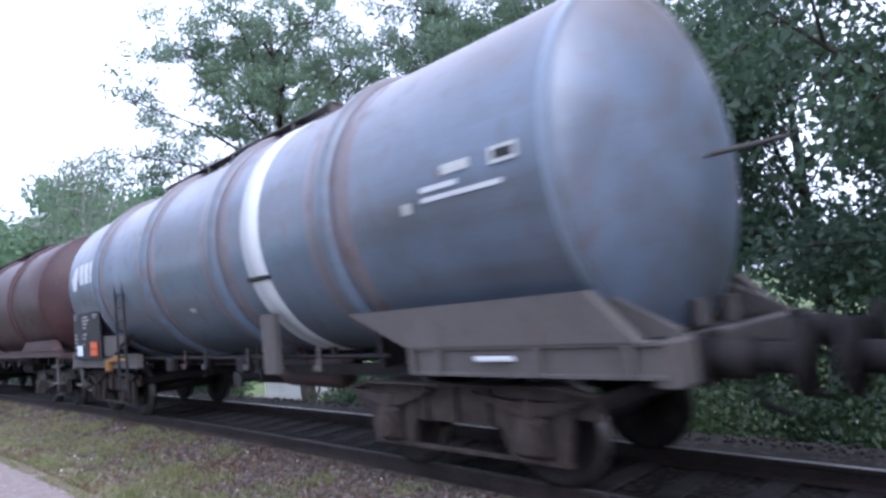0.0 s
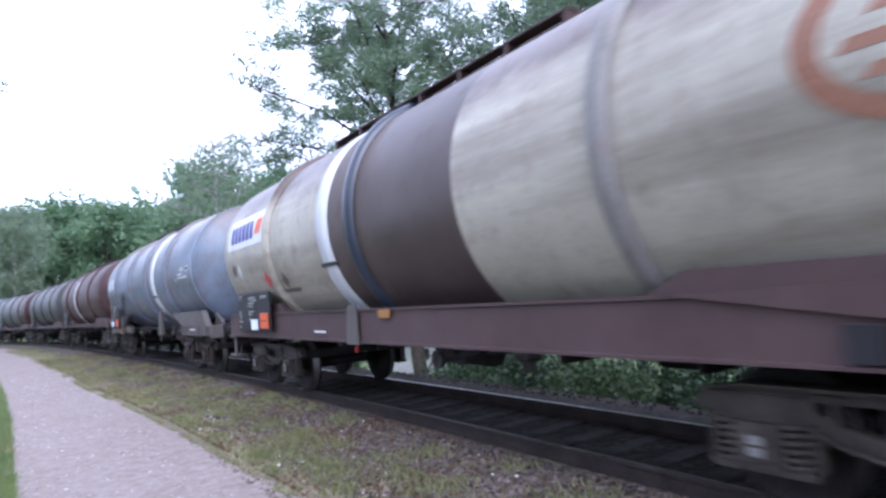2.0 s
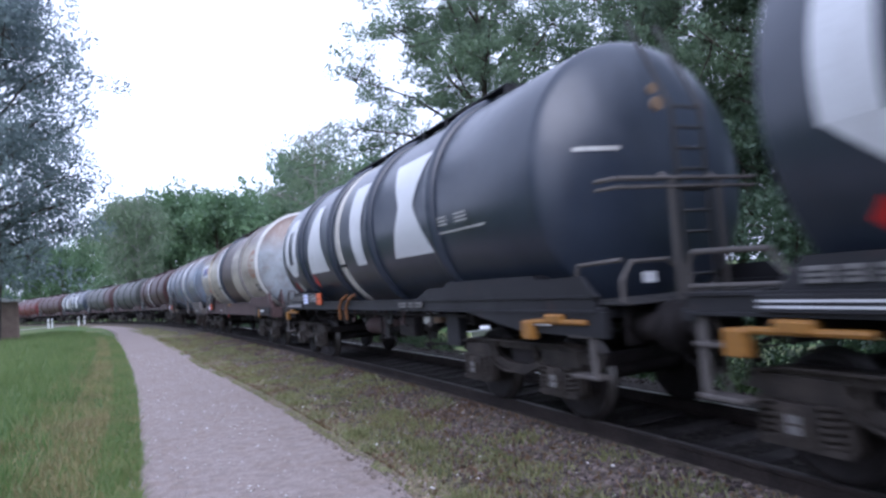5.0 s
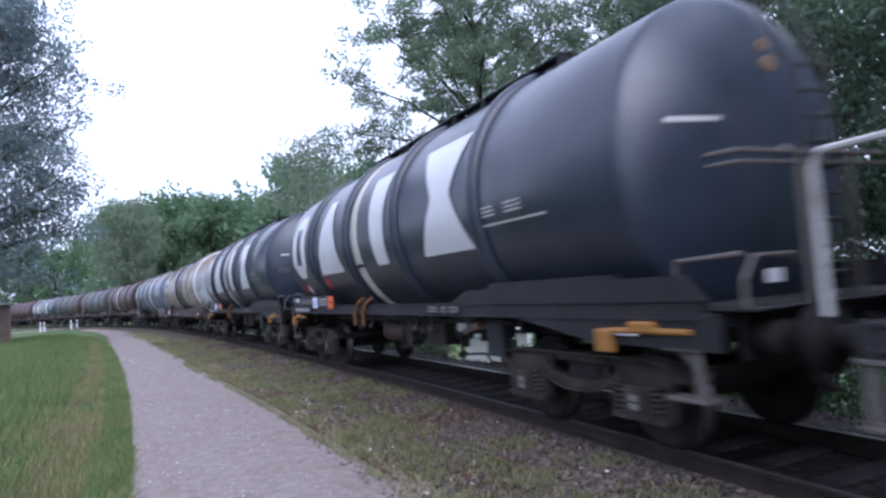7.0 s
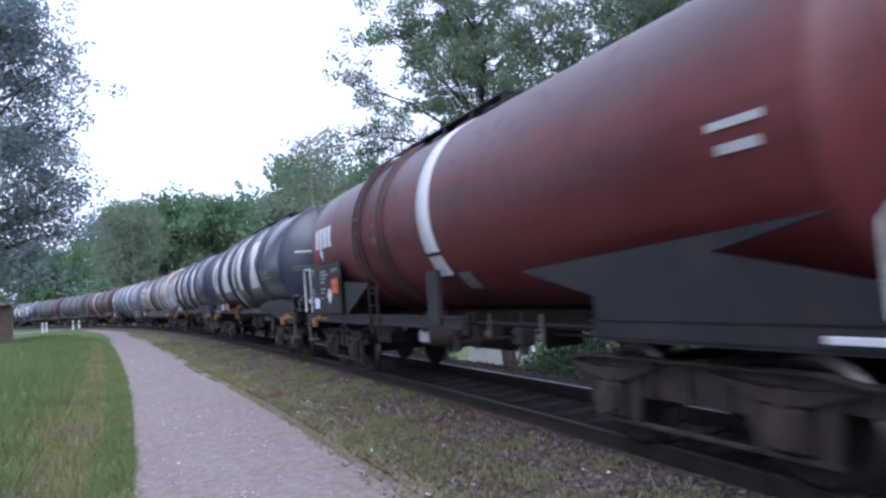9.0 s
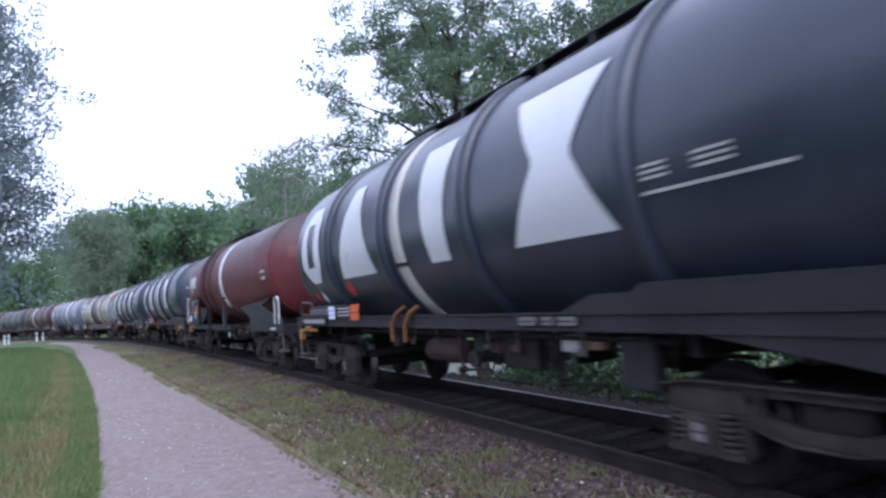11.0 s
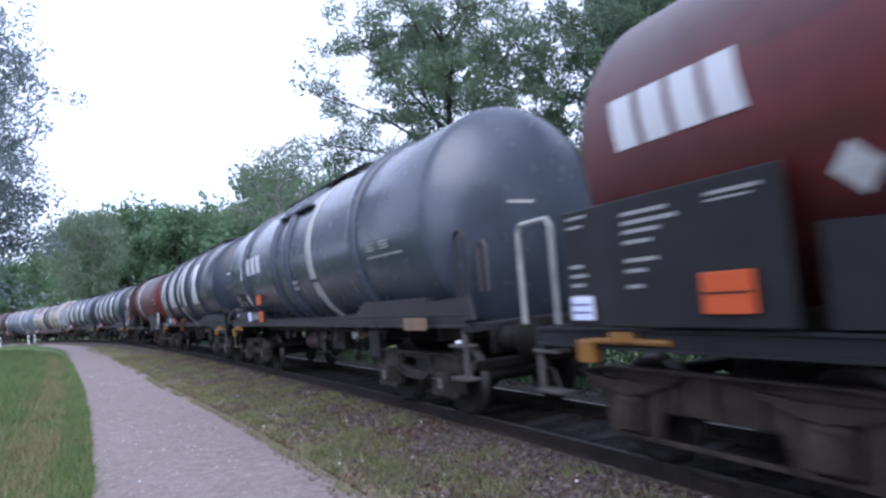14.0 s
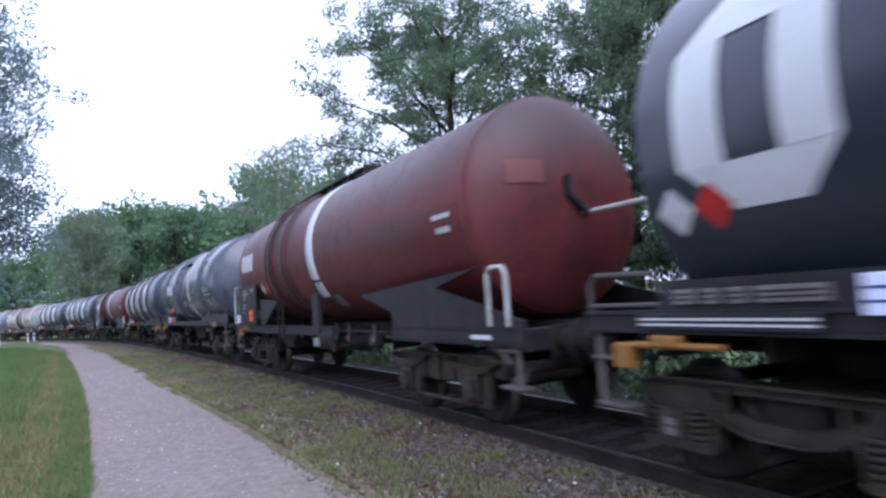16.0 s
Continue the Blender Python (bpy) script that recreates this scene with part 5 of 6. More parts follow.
# ---- trees and undergrowth ----
def leaf_material(name, c1, c2, c3):
    m, n, l, b = nodes_of(name, 0.55)
    geo = n.new("ShaderNodeNewGeometry")
    col = ramp_of(n, l, geo.outputs["Random Per Island"], [(0.0, c1), (0.5, c2), (1.0, c3)])
    col = mixed(n, l, ramp_of(n, l, noise_of(n, l, 0.45, 3), [(0.35, (0, 0, 0)), (0.65, (1, 1, 1))]), col, (c3[0] * 0.9, c3[1], c3[2] * 0.8), "MIX")
    l.new(mixed(n, l, 0.5, col, ramp_of(n, l, geo.outputs["Random Per Island"], [(0.0, c1), (1.0, c3)])), b.inputs["Base Color"])
    tr = n.new("ShaderNodeBsdfTranslucent")
    l.new(col, tr.inputs["Color"])
    mx = n.new("ShaderNodeMixShader")
    mx.inputs[0].default_value = 0.4
    out = n["Material Output"]
    l.new(b.outputs[0], mx.inputs[1])
    l.new(tr.outputs[0], mx.inputs[2])
    l.new(mx.outputs[0], out.inputs["Surface"])
    return m


OAK_LEAF = leaf_material("oak_leaves", (0.075, 0.118, 0.086), (0.118, 0.172, 0.118), (0.175, 0.24, 0.15))
# wood leaf colours darkened to carry the wood's own shade
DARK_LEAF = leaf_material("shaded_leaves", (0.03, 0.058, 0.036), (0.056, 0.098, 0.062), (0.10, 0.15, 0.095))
BIRCH_LEAF = leaf_material("birch_leaves", (0.10, 0.145, 0.10), (0.145, 0.195, 0.128), (0.19, 0.245, 0.16))
FAR_LEAF = leaf_material("wood_leaves", (0.072, 0.13, 0.08), (0.112, 0.188, 0.112), (0.165, 0.252, 0.138))
# pale blue-grey leaf colour has the haze mixed into it
POPLAR_LEAF = leaf_material("hazy_leaves", (0.095, 0.13, 0.138), (0.145, 0.188, 0.20), (0.205, 0.255, 0.275))
# weed colours darkened for the shade of overhanging trees
WEED_LEAF = leaf_material("shaded_weed_leaves", (0.013, 0.029, 0.014), (0.028, 0.053, 0.023), (0.07, 0.105, 0.04))
GRASS_BLADE = leaf_material("grass_blades", (0.062, 0.128, 0.034), (0.11, 0.19, 0.052), (0.19, 0.235, 0.092))
VERGE_BLADE = leaf_material("olive_verge_blades", (0.09, 0.118, 0.046), (0.16, 0.185, 0.076), (0.27, 0.25, 0.125))
# shrub colours likewise hold the shade behind the track
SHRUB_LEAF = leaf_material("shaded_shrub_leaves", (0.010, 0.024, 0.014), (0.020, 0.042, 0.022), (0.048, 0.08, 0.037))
BLOSSOM = leaf_material("white_blossom", (0.42, 0.42, 0.40), (0.55, 0.55, 0.52), (0.7, 0.7, 0.66))
LITTER = leaf_material("dead_leaves", (0.05, 0.028, 0.02), (0.105, 0.06, 0.038), (0.2, 0.125, 0.078))
STRAW = leaf_material("dry_grass_blades", (0.14, 0.12, 0.055), (0.22, 0.19, 0.09), (0.33, 0.28, 0.15))
BARK = dull("grey_brown_bark", (0.045, 0.038, 0.03), (0.09, 0.075, 0.062), 3, 0.95, 0.8)
BIRCH_BARK = dull("white_birch_bark", (0.42, 0.41, 0.39), (0.12, 0.11, 0.10), 2.2, 0.85, 0.4)


def limb(bm, pts, r0, r1, seg=7):
    rows = []
    pts = [Vector(p) for p in pts]
    for i, p in enumerate(pts):
        d = (pts[min(i + 1, len(pts) - 1)] - pts[max(i - 1, 0)]).normalized()
        u = d.orthogonal().normalized() if i == 0 else (u - d * u.dot(d)).normalized()
        v = d.cross(u)
        r = r0 + (r1 - r0) * i / (len(pts) - 1)
        rows.append([bm.verts.new(p + (u * math.cos(k * math.tau / seg) + v * math.sin(k * math.tau / seg)) * r) for k in range(seg)])
    for i in range(len(rows) - 1):
        for k in range(seg):
            bm.faces.new((rows[i][k], rows[i][(k + 1) % seg], rows[i + 1][(k + 1) % seg], rows[i + 1][k])).smooth = True
    bm.faces.new(rows[-1])


def leaves(name, centres, spread, count, size, mat, parent, rng, droop=0.0, flat=0.75, label=""):
    """Many small leaf sprays round the given twig ends."""
    c = np.repeat(centres, count, axis=0)
    n = len(c)
    off = rng.normal(0, 1, (n, 3))
    off /= np.maximum(1.0, np.linalg.norm(off, axis=1, keepdims=True) / 1.7)
    off *= spread
    off[:, 2] *= flat
    if droop:
        off[:, 2] -= np.abs(rng.normal(0, droop, n))
    p = c + off
    a = rng.normal(0, 1, (n, 3))
    a /= np.linalg.norm(a, axis=1, keepdims=True)
    if droop:
        a[:, 2] -= 1.6
        a /= np.linalg.norm(a, axis=1, keepdims=True)
    b = np.cross(a, rng.normal(0, 1, (n, 3)))
    b /= np.linalg.norm(b, axis=1, keepdims=True) + 1e-6
    s = size * rng.uniform(0.55, 1.35, (n, 1))
    lift = np.cross(a, b) * s * 0.18
    v = np.stack([p - a * s, p + b * s * 0.5 + lift, p + a * s, p - b * s * 0.5 + lift], axis=1).reshape(-1, 3)
    me = bpy.data.meshes.new(name)
    me.vertices.add(4 * n)
    me.vertices.foreach_set("co", v.astype(np.float32).ravel())
    me.loops.add(4 * n)
    me.loops.foreach_set("vertex_index", np.arange(4 * n, dtype=np.int32))
    me.polygons.add(n)
    me.polygons.foreach_set("loop_start", np.arange(0, 4 * n, 4, dtype=np.int32))
    me.materials.append(mat)
    me.update(calc_edges=True)
    ob = new(name, me)
    ob.parent = parent
    if label:
        ob["label"] = label
    return ob


def tree(seed, height, radius, base, label, mat, bark=BARK, trunk=0.28, limbs=11, per=5, count=120, size=0.16, spread=0.75, droop=0.0, low=0.3, category="tree", shape=1.0, group="", flat=0.75):
    rng = np.random.default_rng(seed)
    t = tagged(new("tree"), label, category, group=group)
    bm = bmesh.new()
    lean = rng.uniform(-0.04, 0.04, 2)
    spine = [(lean[0] * z + 0.12 * math.sin(z * 0.6 + seed), lean[1] * z + 0.12 * math.cos(z * 0.5 + seed), z) for z in np.linspace(-0.3, height * 0.92, 9)]
    limb(bm, spine, trunk, trunk * 0.16, 10)
    ends = [np.array(spine[-1]), np.array(spine[-2])]
    for i in range(limbs):
        f = low + (0.95 - low) * (i + rng.uniform(0.1, 0.9)) / limbs
        z = height * f * 0.92
        k = np.array([np.interp(z, [s[2] for s in spine], [s[j] for s in spine]) for j in range(3)])
        ang = i * 2.4 + rng.uniform(-0.5, 0.5)
        rise = 0.35 + 0.8 * (f - low)
        env = math.sin(math.pi * min(1, max(0.08, (f - low * 0.55) / (1.06 - low * 0.55))) ** (0.75 * shape))
        reach = radius * max(0.3, env) * rng.uniform(0.8, 1.0)
        d = np.array([math.cos(ang), math.sin(ang), rise])
        mid = k + d * reach * 0.5 + rng.normal(0, 0.15, 3)
        tip = k + np.array([math.cos(ang), math.sin(ang), rise * 0.8]) * reach + rng.normal(0, 0.25, 3)
        limb(bm, [k, (k + mid) / 2 + rng.normal(0, 0.08, 3), mid, tip], trunk * (0.45 - 0.25 * f), 0.02, 6)
        ends += [tip, mid]
        for _ in range(per):
            st = k + (tip - k) * rng.uniform(0.3, 0.95)
            e = st + rng.normal(0, 1, 3) * np.array([0.26, 0.26, 0.2]) * radius * 0.8 + np.array([0, 0, 0.15])
            limb(bm, [st, (st + e) / 2 + rng.normal(0, 0.1, 3), e], 0.035, 0.01, 4)
            ends.append(e)
            ends.append((st + e) / 2)
    link("trunk", bm, bark, t)
    leaves("crown", np.array(ends), spread, count, size, mat, t, rng, droop, flat)
    t.matrix_basis = base
    return t


def bearing(deg, dist):
    return dist * math.sin(radians(deg)), dist * math.cos(radians(deg))


def beside(s, off, turn=0.0, sink=0.0):
    x, y, _ = on_line(s, off)
    return pose(x, y, float(ground_height(np.array([x]), np.array([y]))[0]) - sink, 0, 0, turn)


def planted(deg, dist, turn=0.0):
    x, y = bearing(deg, dist)
    return pose(x, y, float(ground_height(np.array([x]), np.array([y]))[0]), 0, 0, turn)


oak = tree(3, 23, 8.3, planted(3.0, 34), "tall oak with open dark green crown behind the track", OAK_LEAF, trunk=0.42, limbs=36, per=9, count=150, size=0.082, spread=0.38, low=0.28, flat=0.65)
for turn, deg, dist in ((140, 17, 33), (250, 28, 31)):
    copy_thing(oak, planted(deg, dist, turn))
tree(11, 19.5, 4.4, planted(-13.2, 50), "birch with thin drooping grey-green twigs", BIRCH_LEAF, BIRCH_BARK, trunk=0.2, limbs=20, per=6, count=24, size=0.10, spread=0.36, droop=1.0, low=0.55)
tree(23, 23, 6.6, planted(-38.0, 46), "tall tree at the meadow's edge, haze put into its leaf colour", POPLAR_LEAF, trunk=0.4, limbs=38, per=9, count=78, size=0.12, spread=0.55, low=0.2)
wood_a = tree(31, 15, 5.2, beside(13, -15), "dense deciduous tree at the wood's edge, leaves darkened for shade", DARK_LEAF, trunk=0.3, limbs=14, per=6, count=150, size=0.105, spread=0.66, low=0.12, group="wood beside the track")
wood_b = tree(37, 17.5, 6.0, beside(4, -10.5), "dense deciduous tree at the wood's edge, leaves darkened for shade", DARK_LEAF, trunk=0.34, limbs=15, per=6, count=150, size=0.105, spread=0.66, low=0.16, group="wood beside the track")
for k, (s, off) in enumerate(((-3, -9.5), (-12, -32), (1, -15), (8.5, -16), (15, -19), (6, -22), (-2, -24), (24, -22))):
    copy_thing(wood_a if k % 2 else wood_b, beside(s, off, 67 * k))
# trees out of view beyond the meadow, added to darken the tank flanks
for k, (s, off) in enumerate(((-46, 30), (-36, 36), (-24, 38), (-13, 35), (-2, 37), (9, 40), (20, 38), (31, 41), (42, 43), (-30, 46), (-8, 47), (14, 50), (36, 52), (52, 46))):
    copy_thing(wood_a if k % 2 else wood_b, beside(s, off, 81 * k))
far_a = tree(41, 20, 6.2, planted(-20, 118), "broad green tree of the distant wood", FAR_LEAF, trunk=0.32, limbs=13, per=5, count=46, size=0.36, spread=1.25, low=0.1, group="distant wood")
far_b = tree(43, 22, 6.8, planted(-24, 120), "broad green tree of the distant wood", FAR_LEAF, trunk=0.34, limbs=13, per=5, count=46, size=0.36, spread=1.3, low=0.1, group="distant wood")
far_c = tree(47, 19.0, 5.2, planted(-28.4, 101), "slim birch with white stem in the distant wood", BIRCH_LEAF, BIRCH_BARK, trunk=0.17, limbs=20, per=5, count=20, size=0.20, spread=0.75, droop=0.7, low=0.34, group="distant wood")
k = 0
for deg, dist, kind in ((-16.5, 112, 0), (-13.5, 105, 1), (-18.4, 126, 1), (-22, 112, 0), (-22.3, 130, 1), (-26, 116, 0), (-26.4, 134, 1), (-28.2, 122, 0), (-29.1, 102, 2), (-28.0, 106, 2), (-33.5, 200, 0), (-29.6, 150, 1),
                        (-35, 205, 1), (-36.8, 215, 0), (-38.5, 178, 0), (-40.5, 182, 1), (-42.5, 185, 0), (-10.5, 100, 0), (-7.5, 96, 1), (-31.4, 190, 1), (-34.4, 220, 0), (-32.4, 215, 0), (-39.5, 190, 0), (-15, 90, 1), (-5, 80, 0)):
    k += 1
    copy_thing((far_a, far_b, far_c)[kind], planted(deg, dist, 53 * k))


def shrub(seed, s, off, width, height, mat, count, size, label, blossoms=0):
    rng = np.random.default_rng(seed)
    t = tagged(new("shrub"), label, "shrub", group="undergrowth behind the track")
    bm = bmesh.new()
    ends = []
    for i in range(14):
        a, r = rng.uniform(0, math.tau), width * math.sqrt(rng.uniform(0.02, 1))
        top = (r * math.cos(a), r * math.sin(a), height * rng.uniform(0.25, 1) * (1 - 0.3 * r / width))
        limb(bm, [(top[0] * 0.3, top[1] * 0.3, -0.05), (top[0] * 0.7, top[1] * 0.7, top[2] * 0.5), top], 0.02, 0.006, 5)
        ends += [np.array(top), np.array((top[0] * 0.9, top[1] * 0.9, top[2] * 0.5))]
    link("stem", bm, BARK, t)
    leaves("foliage", np.array(ends), 0.32, count, size, mat, t, rng, flat=0.9)
    if blossoms:
        leaves("blossom", np.array(ends), 0.34, blossoms, 0.022, BLOSSOM, t, rng, flat=0.9, label="small white blossoms")
    t.matrix_basis = beside(s, off)
    return t


shrub_a = shrub(5, -6, -4.6, 1.5, 1.9, SHRUB_LEAF, 130, 0.065, "green bush behind the track, leaves darkened for shade")
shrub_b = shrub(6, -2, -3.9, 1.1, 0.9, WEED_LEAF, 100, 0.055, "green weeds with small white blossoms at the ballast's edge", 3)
rr = random.Random(4)
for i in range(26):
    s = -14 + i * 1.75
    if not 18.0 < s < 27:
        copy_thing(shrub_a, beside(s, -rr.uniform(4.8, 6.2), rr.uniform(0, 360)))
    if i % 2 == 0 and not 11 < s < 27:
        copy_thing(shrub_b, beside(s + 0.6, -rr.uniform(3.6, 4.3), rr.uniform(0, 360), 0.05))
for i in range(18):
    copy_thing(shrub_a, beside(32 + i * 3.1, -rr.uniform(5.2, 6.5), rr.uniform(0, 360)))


# ---- grass, weeds and stones near the path ----
def bed_height(o, z):
    """Height of the gravel slope beside the rail; z further out."""
    return np.interp(o, (0.83, 1.1, 1.5, 2.1, 2.5), (-0.135, -0.125, -0.155, -0.195, z))


def scatter(name, n, s0, s1, o0, o1, low, high, wide, mat, label, z, seed, clump=0.0, clusters=700):
    rng = np.random.default_rng(seed)
    s, o = s0 + (s1 - s0) * rng.uniform(0, 1, n) ** 1.6, rng.uniform(o0, o1, n)
    if clump:
        cs, co = s0 + (s1 - s0) * rng.uniform(0, 1, clusters) ** 1.6, rng.uniform(o0, o1, clusters)
        pick = (rng.uniform(0, 1, n) ** 1.5 * clusters).astype(int)
        s, o = cs[pick] + rng.normal(0, clump, n), np.clip(co[pick] + rng.normal(0, clump, n), o0, o1)
    if o1 < 3.6:
        # the verge narrows where the path widens
        o = np.where(o > 2.3, 2.3 + (o - 2.3) * np.interp(s, (8, 14, 22), (0.62, 0.74, 1.0)), o)
    x, y, a = (np.interp(s, GRID, v) for v in (LINE_X, LINE_Y, TURN))
    x, y = x - np.cos(a) * o, y - np.sin(a) * o
    z = bed_height(o, z) if o0 < 2.5 else z + swell(o, s)
    h, w, q = rng.uniform(low, high, n), rng.uniform(0.5, 1.2, n) * wide, rng.uniform(0, math.tau, n)
    bend = rng.normal(0, 0.45, (n, 2)) * h[:, None]
    v = np.stack([np.c_[x - w * np.cos(q), y - w * np.sin(q), z], np.c_[x + w * np.cos(q), y + w * np.sin(q), z], np.c_[x + bend[:, 0], y + bend[:, 1], z + h]], axis=1).reshape(-1, 3)
    me = bpy.data.meshes.new(name)
    me.vertices.add(3 * n)
    me.vertices.foreach_set("co", v.astype(np.float32).ravel())
    me.loops.add(3 * n)
    me.loops.foreach_set("vertex_index", np.arange(3 * n, dtype=np.int32))
    me.polygons.add(n)
    me.polygons.foreach_set("loop_start", np.arange(0, 3 * n, 3, dtype=np.int32))
    me.materials.append(mat)
    me.update(calc_edges=True)
    return tagged(new(name, me), label, "grass", kind="stuff")


scatter("meadow_grass", 110000, 2, 62, 5.28, 13, 0.04, 0.15, 0.010, GRASS_BLADE, "green and yellowed meadow grass beside the path", GROUND_Z, 1)
scatter("tall_grass_tufts", 90000, 2, 62, 6.3, 14, 0.14, 0.46, 0.011, GRASS_BLADE, "taller uncut grass tufts in the meadow", GROUND_Z, 12, clump=0.28)
scatter("verge_grass", 70000, -1, 60, 1.9, 3.5, 0.02, 0.075, 0.008, VERGE_BLADE, "short olive verge grass between path and gravel", PATH_Z - 0.02, 2, clump=0.2, clusters=520)
scatter("weeds", 32000, -1, 40, 1.1, 3.3, 0.02, 0.09, 0.012, VERGE_BLADE, "low olive weeds in the gravel", -0.2, 3, clump=0.13, clusters=330)
scatter("dry_grass", 42000, 1, 50, 5.25, 6.9, 0.04, 0.17, 0.010, STRAW, "straw-coloured dry grass at the path edge", GROUND_Z, 14, clump=0.22)
scatter("edge_grass", 26000, 1, 50, 5.22, 5.6, 0.05, 0.16, 0.010, GRASS_BLADE, "green grass that hangs over the path edge", GROUND_Z + 0.02, 15, clump=0.12)
scatter("dry_litter", 30000, -1, 40, 0.95, 3.3, 0.01, 0.05, 0.022, LITTER, "brown dead leaves and stalks on the gravel", -0.2, 13, clump=0.3)


def stones(name, n, s0, s1, o0, o1, r0, r1, mat, label, z, seed):
    rng = np.random.default_rng(seed)
    s, o = s0 + (s1 - s0) * rng.uniform(0, 1, n) ** 1.7, rng.uniform(o0, o1, n)
    x, y, a = (np.interp(s, GRID, v) for v in (LINE_X, LINE_Y, TURN))
    x, y = x - np.cos(a) * o, y - np.sin(a) * o
    r = rng.uniform(r0, r1, n)
    base = np.array([(1, 0, 0), (0, 1, 0), (-1, 0, 0), (0, -1, 0), (0, 0, 1), (0, 0, -1)], float)
    tri = np.array([(0, 1, 4), (1, 2, 4), (2, 3, 4), (3, 0, 4), (1, 0, 5), (2, 1, 5), (3, 2, 5), (0, 3, 5)])
    v = base[None] * rng.uniform(0.55, 1.3, (n, 6, 1)) * r[:, None, None]
    q = rng.uniform(0, math.tau, n)
    vx = v[:, :, 0] * np.cos(q)[:, None] - v[:, :, 1] * np.sin(q)[:, None]
    vy = v[:, :, 0] * np.sin(q)[:, None] + v[:, :, 1] * np.cos(q)[:, None]
    zz = bed_height(o, z) if o0 > 0.5 and o1 < 3 else np.full(n, z)
    v = np.stack([vx + x[:, None], vy + y[:, None], v[:, :, 2] * 0.7 + zz[:, None]], axis=2).reshape(-1, 3)
    f = (tri[None] + (np.arange(n) * 6)[:, None, None]).reshape(-1)
    me = bpy.data.meshes.new(name)
    me.vertices.add(len(v))
    me.vertices.foreach_set("co", v.astype(np.float32).ravel())
    me.loops.add(len(f))
    me.loops.foreach_set("vertex_index", f.astype(np.int32))
    me.polygons.add(len(f) // 3)
    me.polygons.foreach_set("loop_start", np.arange(0, len(f), 3, dtype=np.int32))
    me.materials.append(mat)
    me.update(calc_edges=True)
    return tagged(new(name, me), label, "stones", kind="stuff")


def stone_material(name, c1, c2, c3):
    m, n, l, b = nodes_of(name, 0.85)
    geo = n.new("ShaderNodeNewGeometry")
    l.new(ramp_of(n, l, geo.outputs["Random Per Island"], [(0, c1), (0.6, c2), (1, c3)]), b.inputs["Base Color"])
    return m


stones("shoulder_stones", 30000, -4, 40, 0.9, 2.7, 0.010, 0.042, stone_material("brown_stones", (0.028, 0.022, 0.021), (0.085, 0.066, 0.060), (0.19, 0.153, 0.14)), "brown gravel stones on the shoulder", -0.195, 7)
stones("pale_flecks", 420, -2, 30, 1.0, 2.9, 0.012, 0.03, stone_material("chalky_stones", (0.35, 0.33, 0.31), (0.5, 0.47, 0.45), (0.7, 0.68, 0.66)), "scattered pale stones on the shoulder", -0.18, 27)
# these stones are darkened like the bed, for the train's shadow
stones("ballast_stones", 12000, -6, 40, -2.2, 0.8, 0.02, 0.045, stone_material("shade_darkened_stones", (0.012, 0.011, 0.010), (0.028, 0.024, 0.022), (0.06, 0.053, 0.049)), "ballast stones, darkened for the shadow under the train", -0.2, 8)
stones("verge_stones", 8000, -3, 34, 2.2, 3.2, 0.008, 0.028, stone_material("edge_stones", (0.10, 0.08, 0.068), (0.18, 0.148, 0.128), (0.30, 0.255, 0.225)), "small brown stones along the path edge", -0.2, 17)
stones("path_pebbles", 1500, -2, 30, 3.4, 5.4, 0.006, 0.02, stone_material("pale_pebbles", (0.3, 0.27, 0.26), (0.45, 0.42, 0.4), (0.7, 0.68, 0.66)), "loose pale pebbles on the path", PATH_Z + 0.012, 9)

# ---- far things: crossing road, posts, hut, house ----
ROAD = dull("pale_road_asphalt", (0.22, 0.21, 0.20), (0.3, 0.29, 0.28), 1.5, 0.9, 0.2)
road_pts = [bearing(-29.6, 94.0), bearing(-29.2, 99.0), bearing(-37.0, 99.5), bearing(-44.0, 112.0), bearing(-44.5, 106.0), bearing(-37.3, 94.5)]
tagged(from_lists("road", [(x, y, float(ground_height(np.array([x]), np.array([y]))[0]) + 0.06) for x, y in road_pts], [(0, 5, 2, 1), (5, 4, 3, 2)], ROAD), "pale road that comes to the level crossing", "road", kind="structure")


def crossing_post(deg, dist):
    p = tagged(new("marker_post"), "white marker post with dark band at the crossing", "post", group="posts at the crossing")
    bm = bmesh.new()
    tube(bm, [(0, 0, -0.1), (0, 0, 1.1)], 0.11, 12)
    tube(bm, [(0, 0, 1.1), (0, 0, 1.16)], 0.07, 12)
    link("post", bm, WHITE, p)
    bm = bmesh.new()
    tube(bm, [(0, 0, 0.72), (0, 0, 0.86)], 0.115, 12)
    link("dark_band", bm, BOARD, p)
    p.matrix_basis = planted(deg, dist)


for deg, dist in ((-32.65, 91.0), (-32.25, 92.5), (-34.65, 91.0), (-34.4, 92.5)):
    crossing_post(deg, dist)

WALL = dull("rendered_wall", (0.62, 0.61, 0.58), (0.5, 0.48, 0.45), 1.2, 0.9, 0.2)
BRICK = dull("brown_boarded_wall", (0.17, 0.13, 0.11), (0.23, 0.18, 0.15), 2, 0.9, 0.3)
EAVE = dull("pale_roof_sheet", (0.6, 0.6, 0.6), (0.45, 0.45, 0.45), 2, 0.7, 0.2)
PANE = nodes_of("dark_pane", 0.08)[0]
PANE.node_tree.nodes["Principled BSDF"].inputs["Base Color"].default_value = (0.03, 0.035, 0.04, 1)


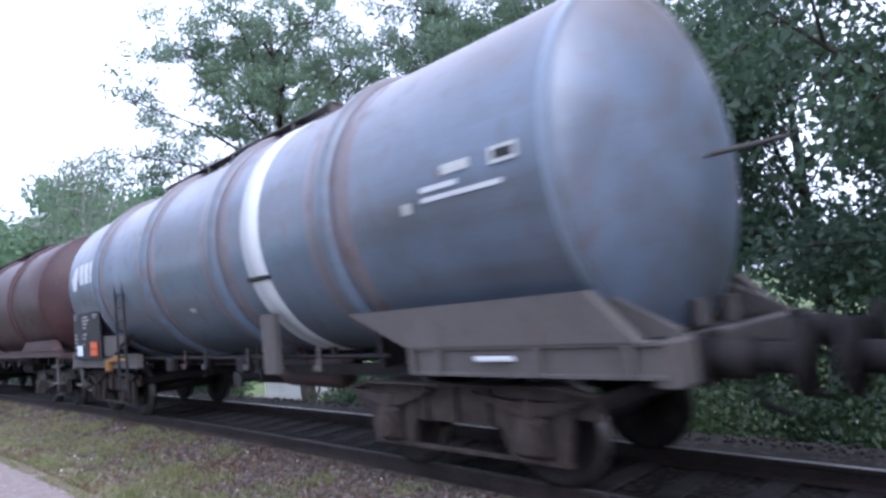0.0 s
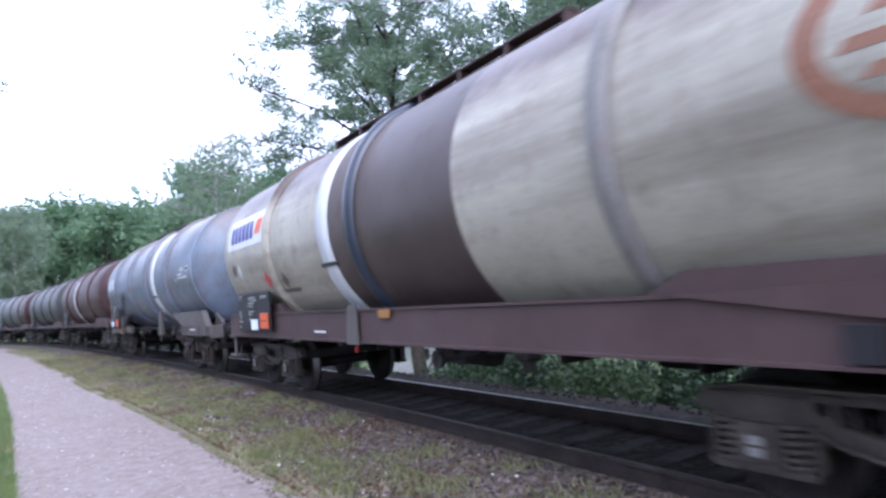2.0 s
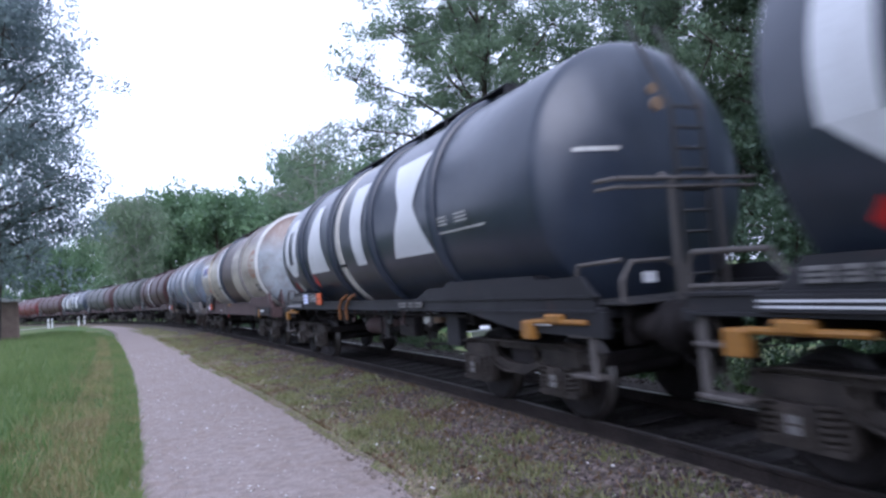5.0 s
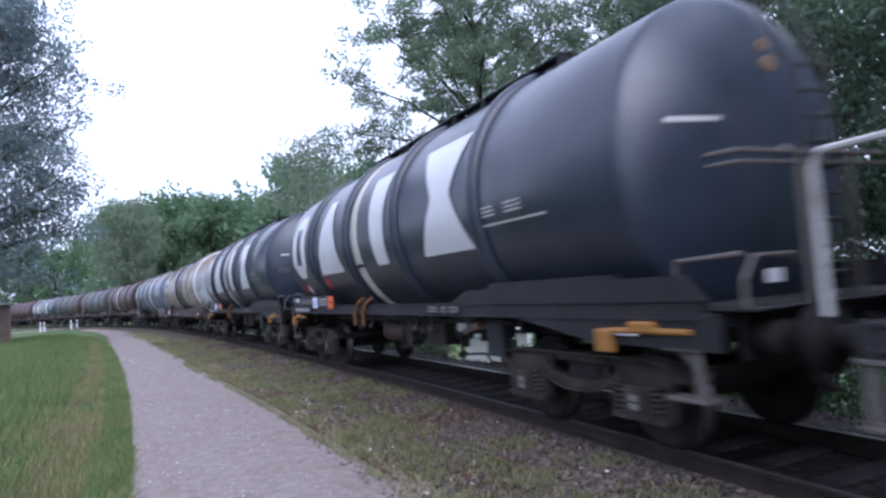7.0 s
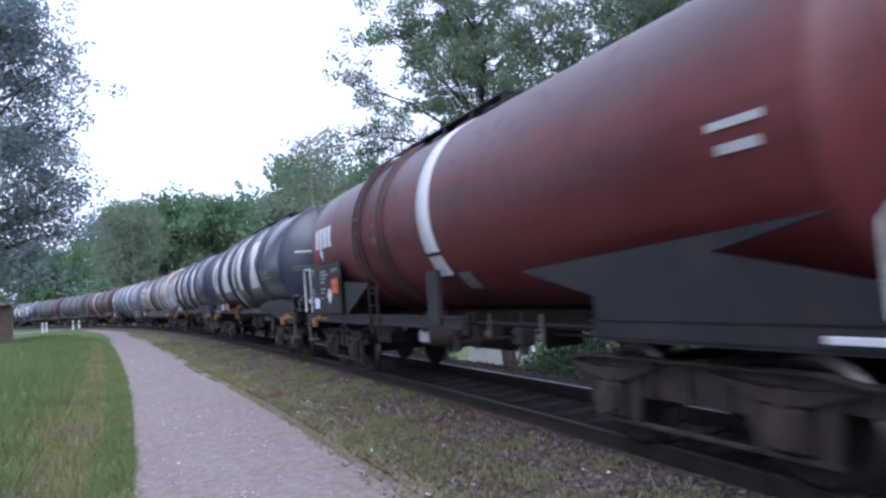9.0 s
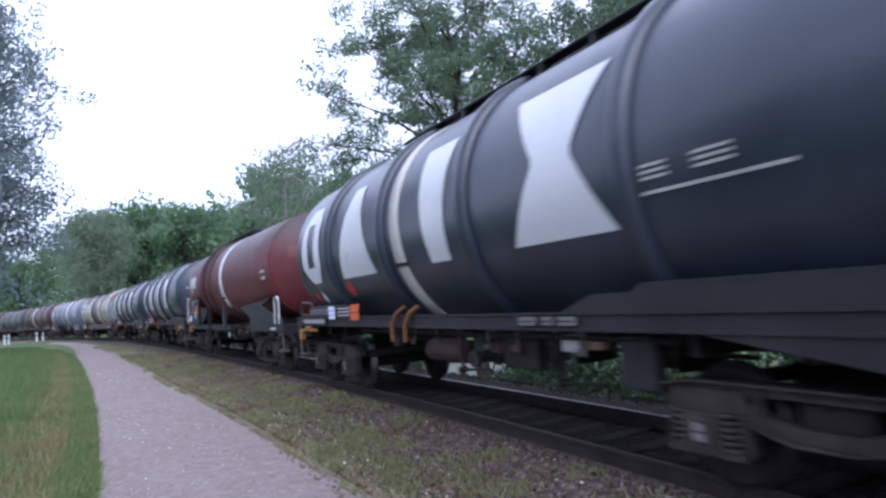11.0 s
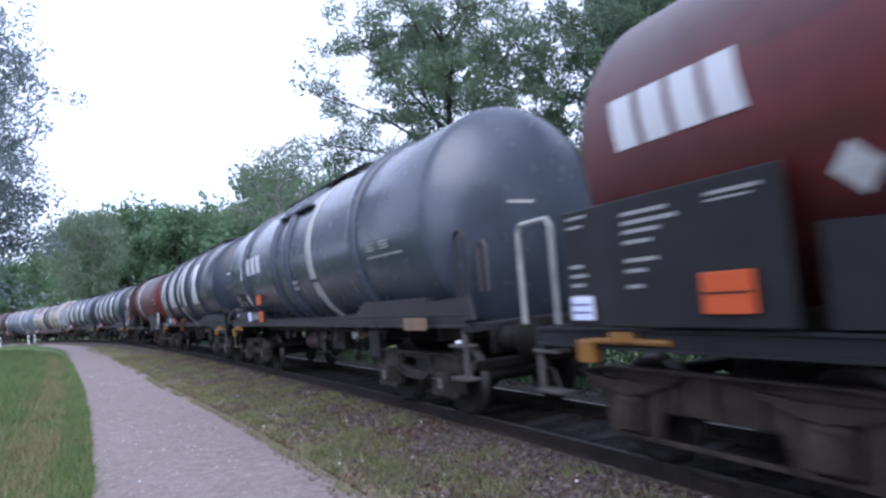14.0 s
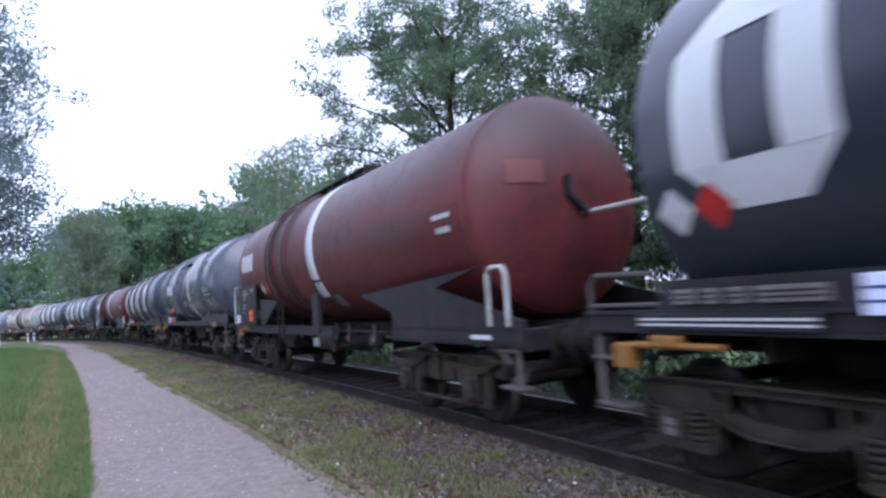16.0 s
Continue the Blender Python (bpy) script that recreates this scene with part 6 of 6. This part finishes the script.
def house(base, wx, wy, eave, ridge, wall, roof, label):
    h = tagged(new("house"), label, "house")
    bm = bmesh.new()
    bevelled_box(bm, -wx / 2, wx / 2, -wy / 2, wy / 2, 0, eave, 0.02)
    link("wall", bm, wall, h)
    bm = bmesh.new()
    o = 0.35
    prism(bm, [(-wx / 2 - o, eave - 0.08), (wx / 2 + o, eave - 0.08), (0, ridge)], -wy / 2 - o, wy / 2 + o)
    link("roof", bm, roof, h)
    for x in (-wx / 2, wx / 2):
        bm = bmesh.new()
        bevelled_box(bm, x - 0.09, x + 0.09, -wy / 2 - 0.09, -wy / 2 + 0.09, 0, eave - 0.1, 0.02)
        link("corner_post", bm, BRICK, h, "brown corner post")
    for i in range(9):
        # corrugations along the roof edge
        x = -wx / 2 - o + 0.25 + i * (wx + 2 * o - 0.5) / 8
        bm = bmesh.new()
        tube(bm, [(x, -wy / 2 - o - 0.03, eave - 0.02), (x, wy / 2 + o, eave - 0.02)], 0.1, 8)
        link("roof_rib", bm, EAVE, h)
    for x in (-wx * 0.2,):
        bm = bmesh.new()
        bevelled_box(bm, x - 0.5, x + 0.5, -wy / 2 - 0.05, -wy / 2 + 0.02, 0.9, 2.1, 0.01)
        win = link("window", bm, EAVE, h)
        bm = bmesh.new()
        box(bm, x - 0.42, x - 0.03, -wy / 2 - 0.06, -wy / 2 - 0.052, 0.98, 2.02)
        box(bm, x + 0.03, x + 0.42, -wy / 2 - 0.06, -wy / 2 - 0.052, 0.98, 2.02)
        link("pane", bm, PANE, win)
    h.matrix_basis = base
    return h


def garden_shed(base, label):
    h = tagged(new("garden_shed"), label, "shed")
    bm = bmesh.new()
    bevelled_box(bm, -2.4, 2.4, -1.6, 1.6, 0, 2.2, 0.02)
    link("wall", bm, WALL, h, "white boarded wall")
    bm = bmesh.new()
    prism(bm, [(-3.1, 2.2), (2.9, 2.45), (2.9, 2.6), (-3.1, 2.35)], -2.1, 2.0)
    link("roof", bm, EAVE, h, "pale flat roof")
    bm = bmesh.new()
    bevelled_box(bm, 0.5, 1.6, -1.64, -1.58, 1.0, 1.8, 0.01)
    win = link("window", bm, BOARD, h)
    for x in (0.58, 1.08):
        bm = bmesh.new()
        box(bm, x, x + 0.44, -1.65, -1.642, 1.08, 1.72)
        link("pane", bm, PANE, win)
    h.matrix_basis = base
    return h


garden_shed(planted(2.2, 52, -12), "white garden shed with flat roof below the bank")
fence = tagged(new("garden_fence"), "low white board fence in front of the shed", "fence")
for i in range(16):
    bm = bmesh.new()
    bevelled_box(bm, i * 0.34 - 2.7, i * 0.34 - 2.42, -0.02, 0.02, 0.0, 0.85, 0.006)
    link("board", bm, WALL, fence)
fence.matrix_basis = planted(0.6, 48, -12)
house(planted(-38.9, 50, 37), 4.0, 4, 2.75, 3.2, BRICK, EAVE, "small brown hut with a pale roof edge")


# ---- movement ----
def mark_at(t):
    """Metres that the train has gone by t seconds."""
    ts = np.linspace(0, 16.0, 481)
    v = np.interp(ts, (0, 4, 8, 8.7, 9.7, 10.4, 12, 16), (6.698, 6.817, 6.345, 7.0, 7.0, 6.55, 6.659, 7.207))
    slack = float(np.interp(t, (4, 5.5, 6.5, 7, 7.5, 8.2), (0, -0.12, -0.20, -0.04, 0.04, 0)))
    return slack + float(np.interp(t, ts, np.concatenate([[0], np.cumsum((v[1:] + v[:-1]) / 2 * (ts[1] - ts[0]))])))


def wagon_pose(s, length):
    b = length / 2 - 2.3
    x0, y0, _ = on_line(s - b)
    x1, y1, _ = on_line(s + b)
    return pose((x0 + x1) / 2, (y0 + y1) / 2, 0, 0, 0, math.degrees(math.atan2(y1 - y0, x1 - x0)))


def motions():
    for wagon, offset, length in TRAIN:
        walk(wagon, [(t / 2, wagon_pose(mark_at(t / 2) + offset, length)) for t in range(33)])
    rolling = [(k / 15, math.degrees(mark_at(k / 15) / 0.46)) for k in range(241)]
    for wheelset, e in WHEELSETS:
        walk(wheelset, [(t, pose(e, 0, 0.46, 0, a, 0)) for t, a in rolling])


motions()
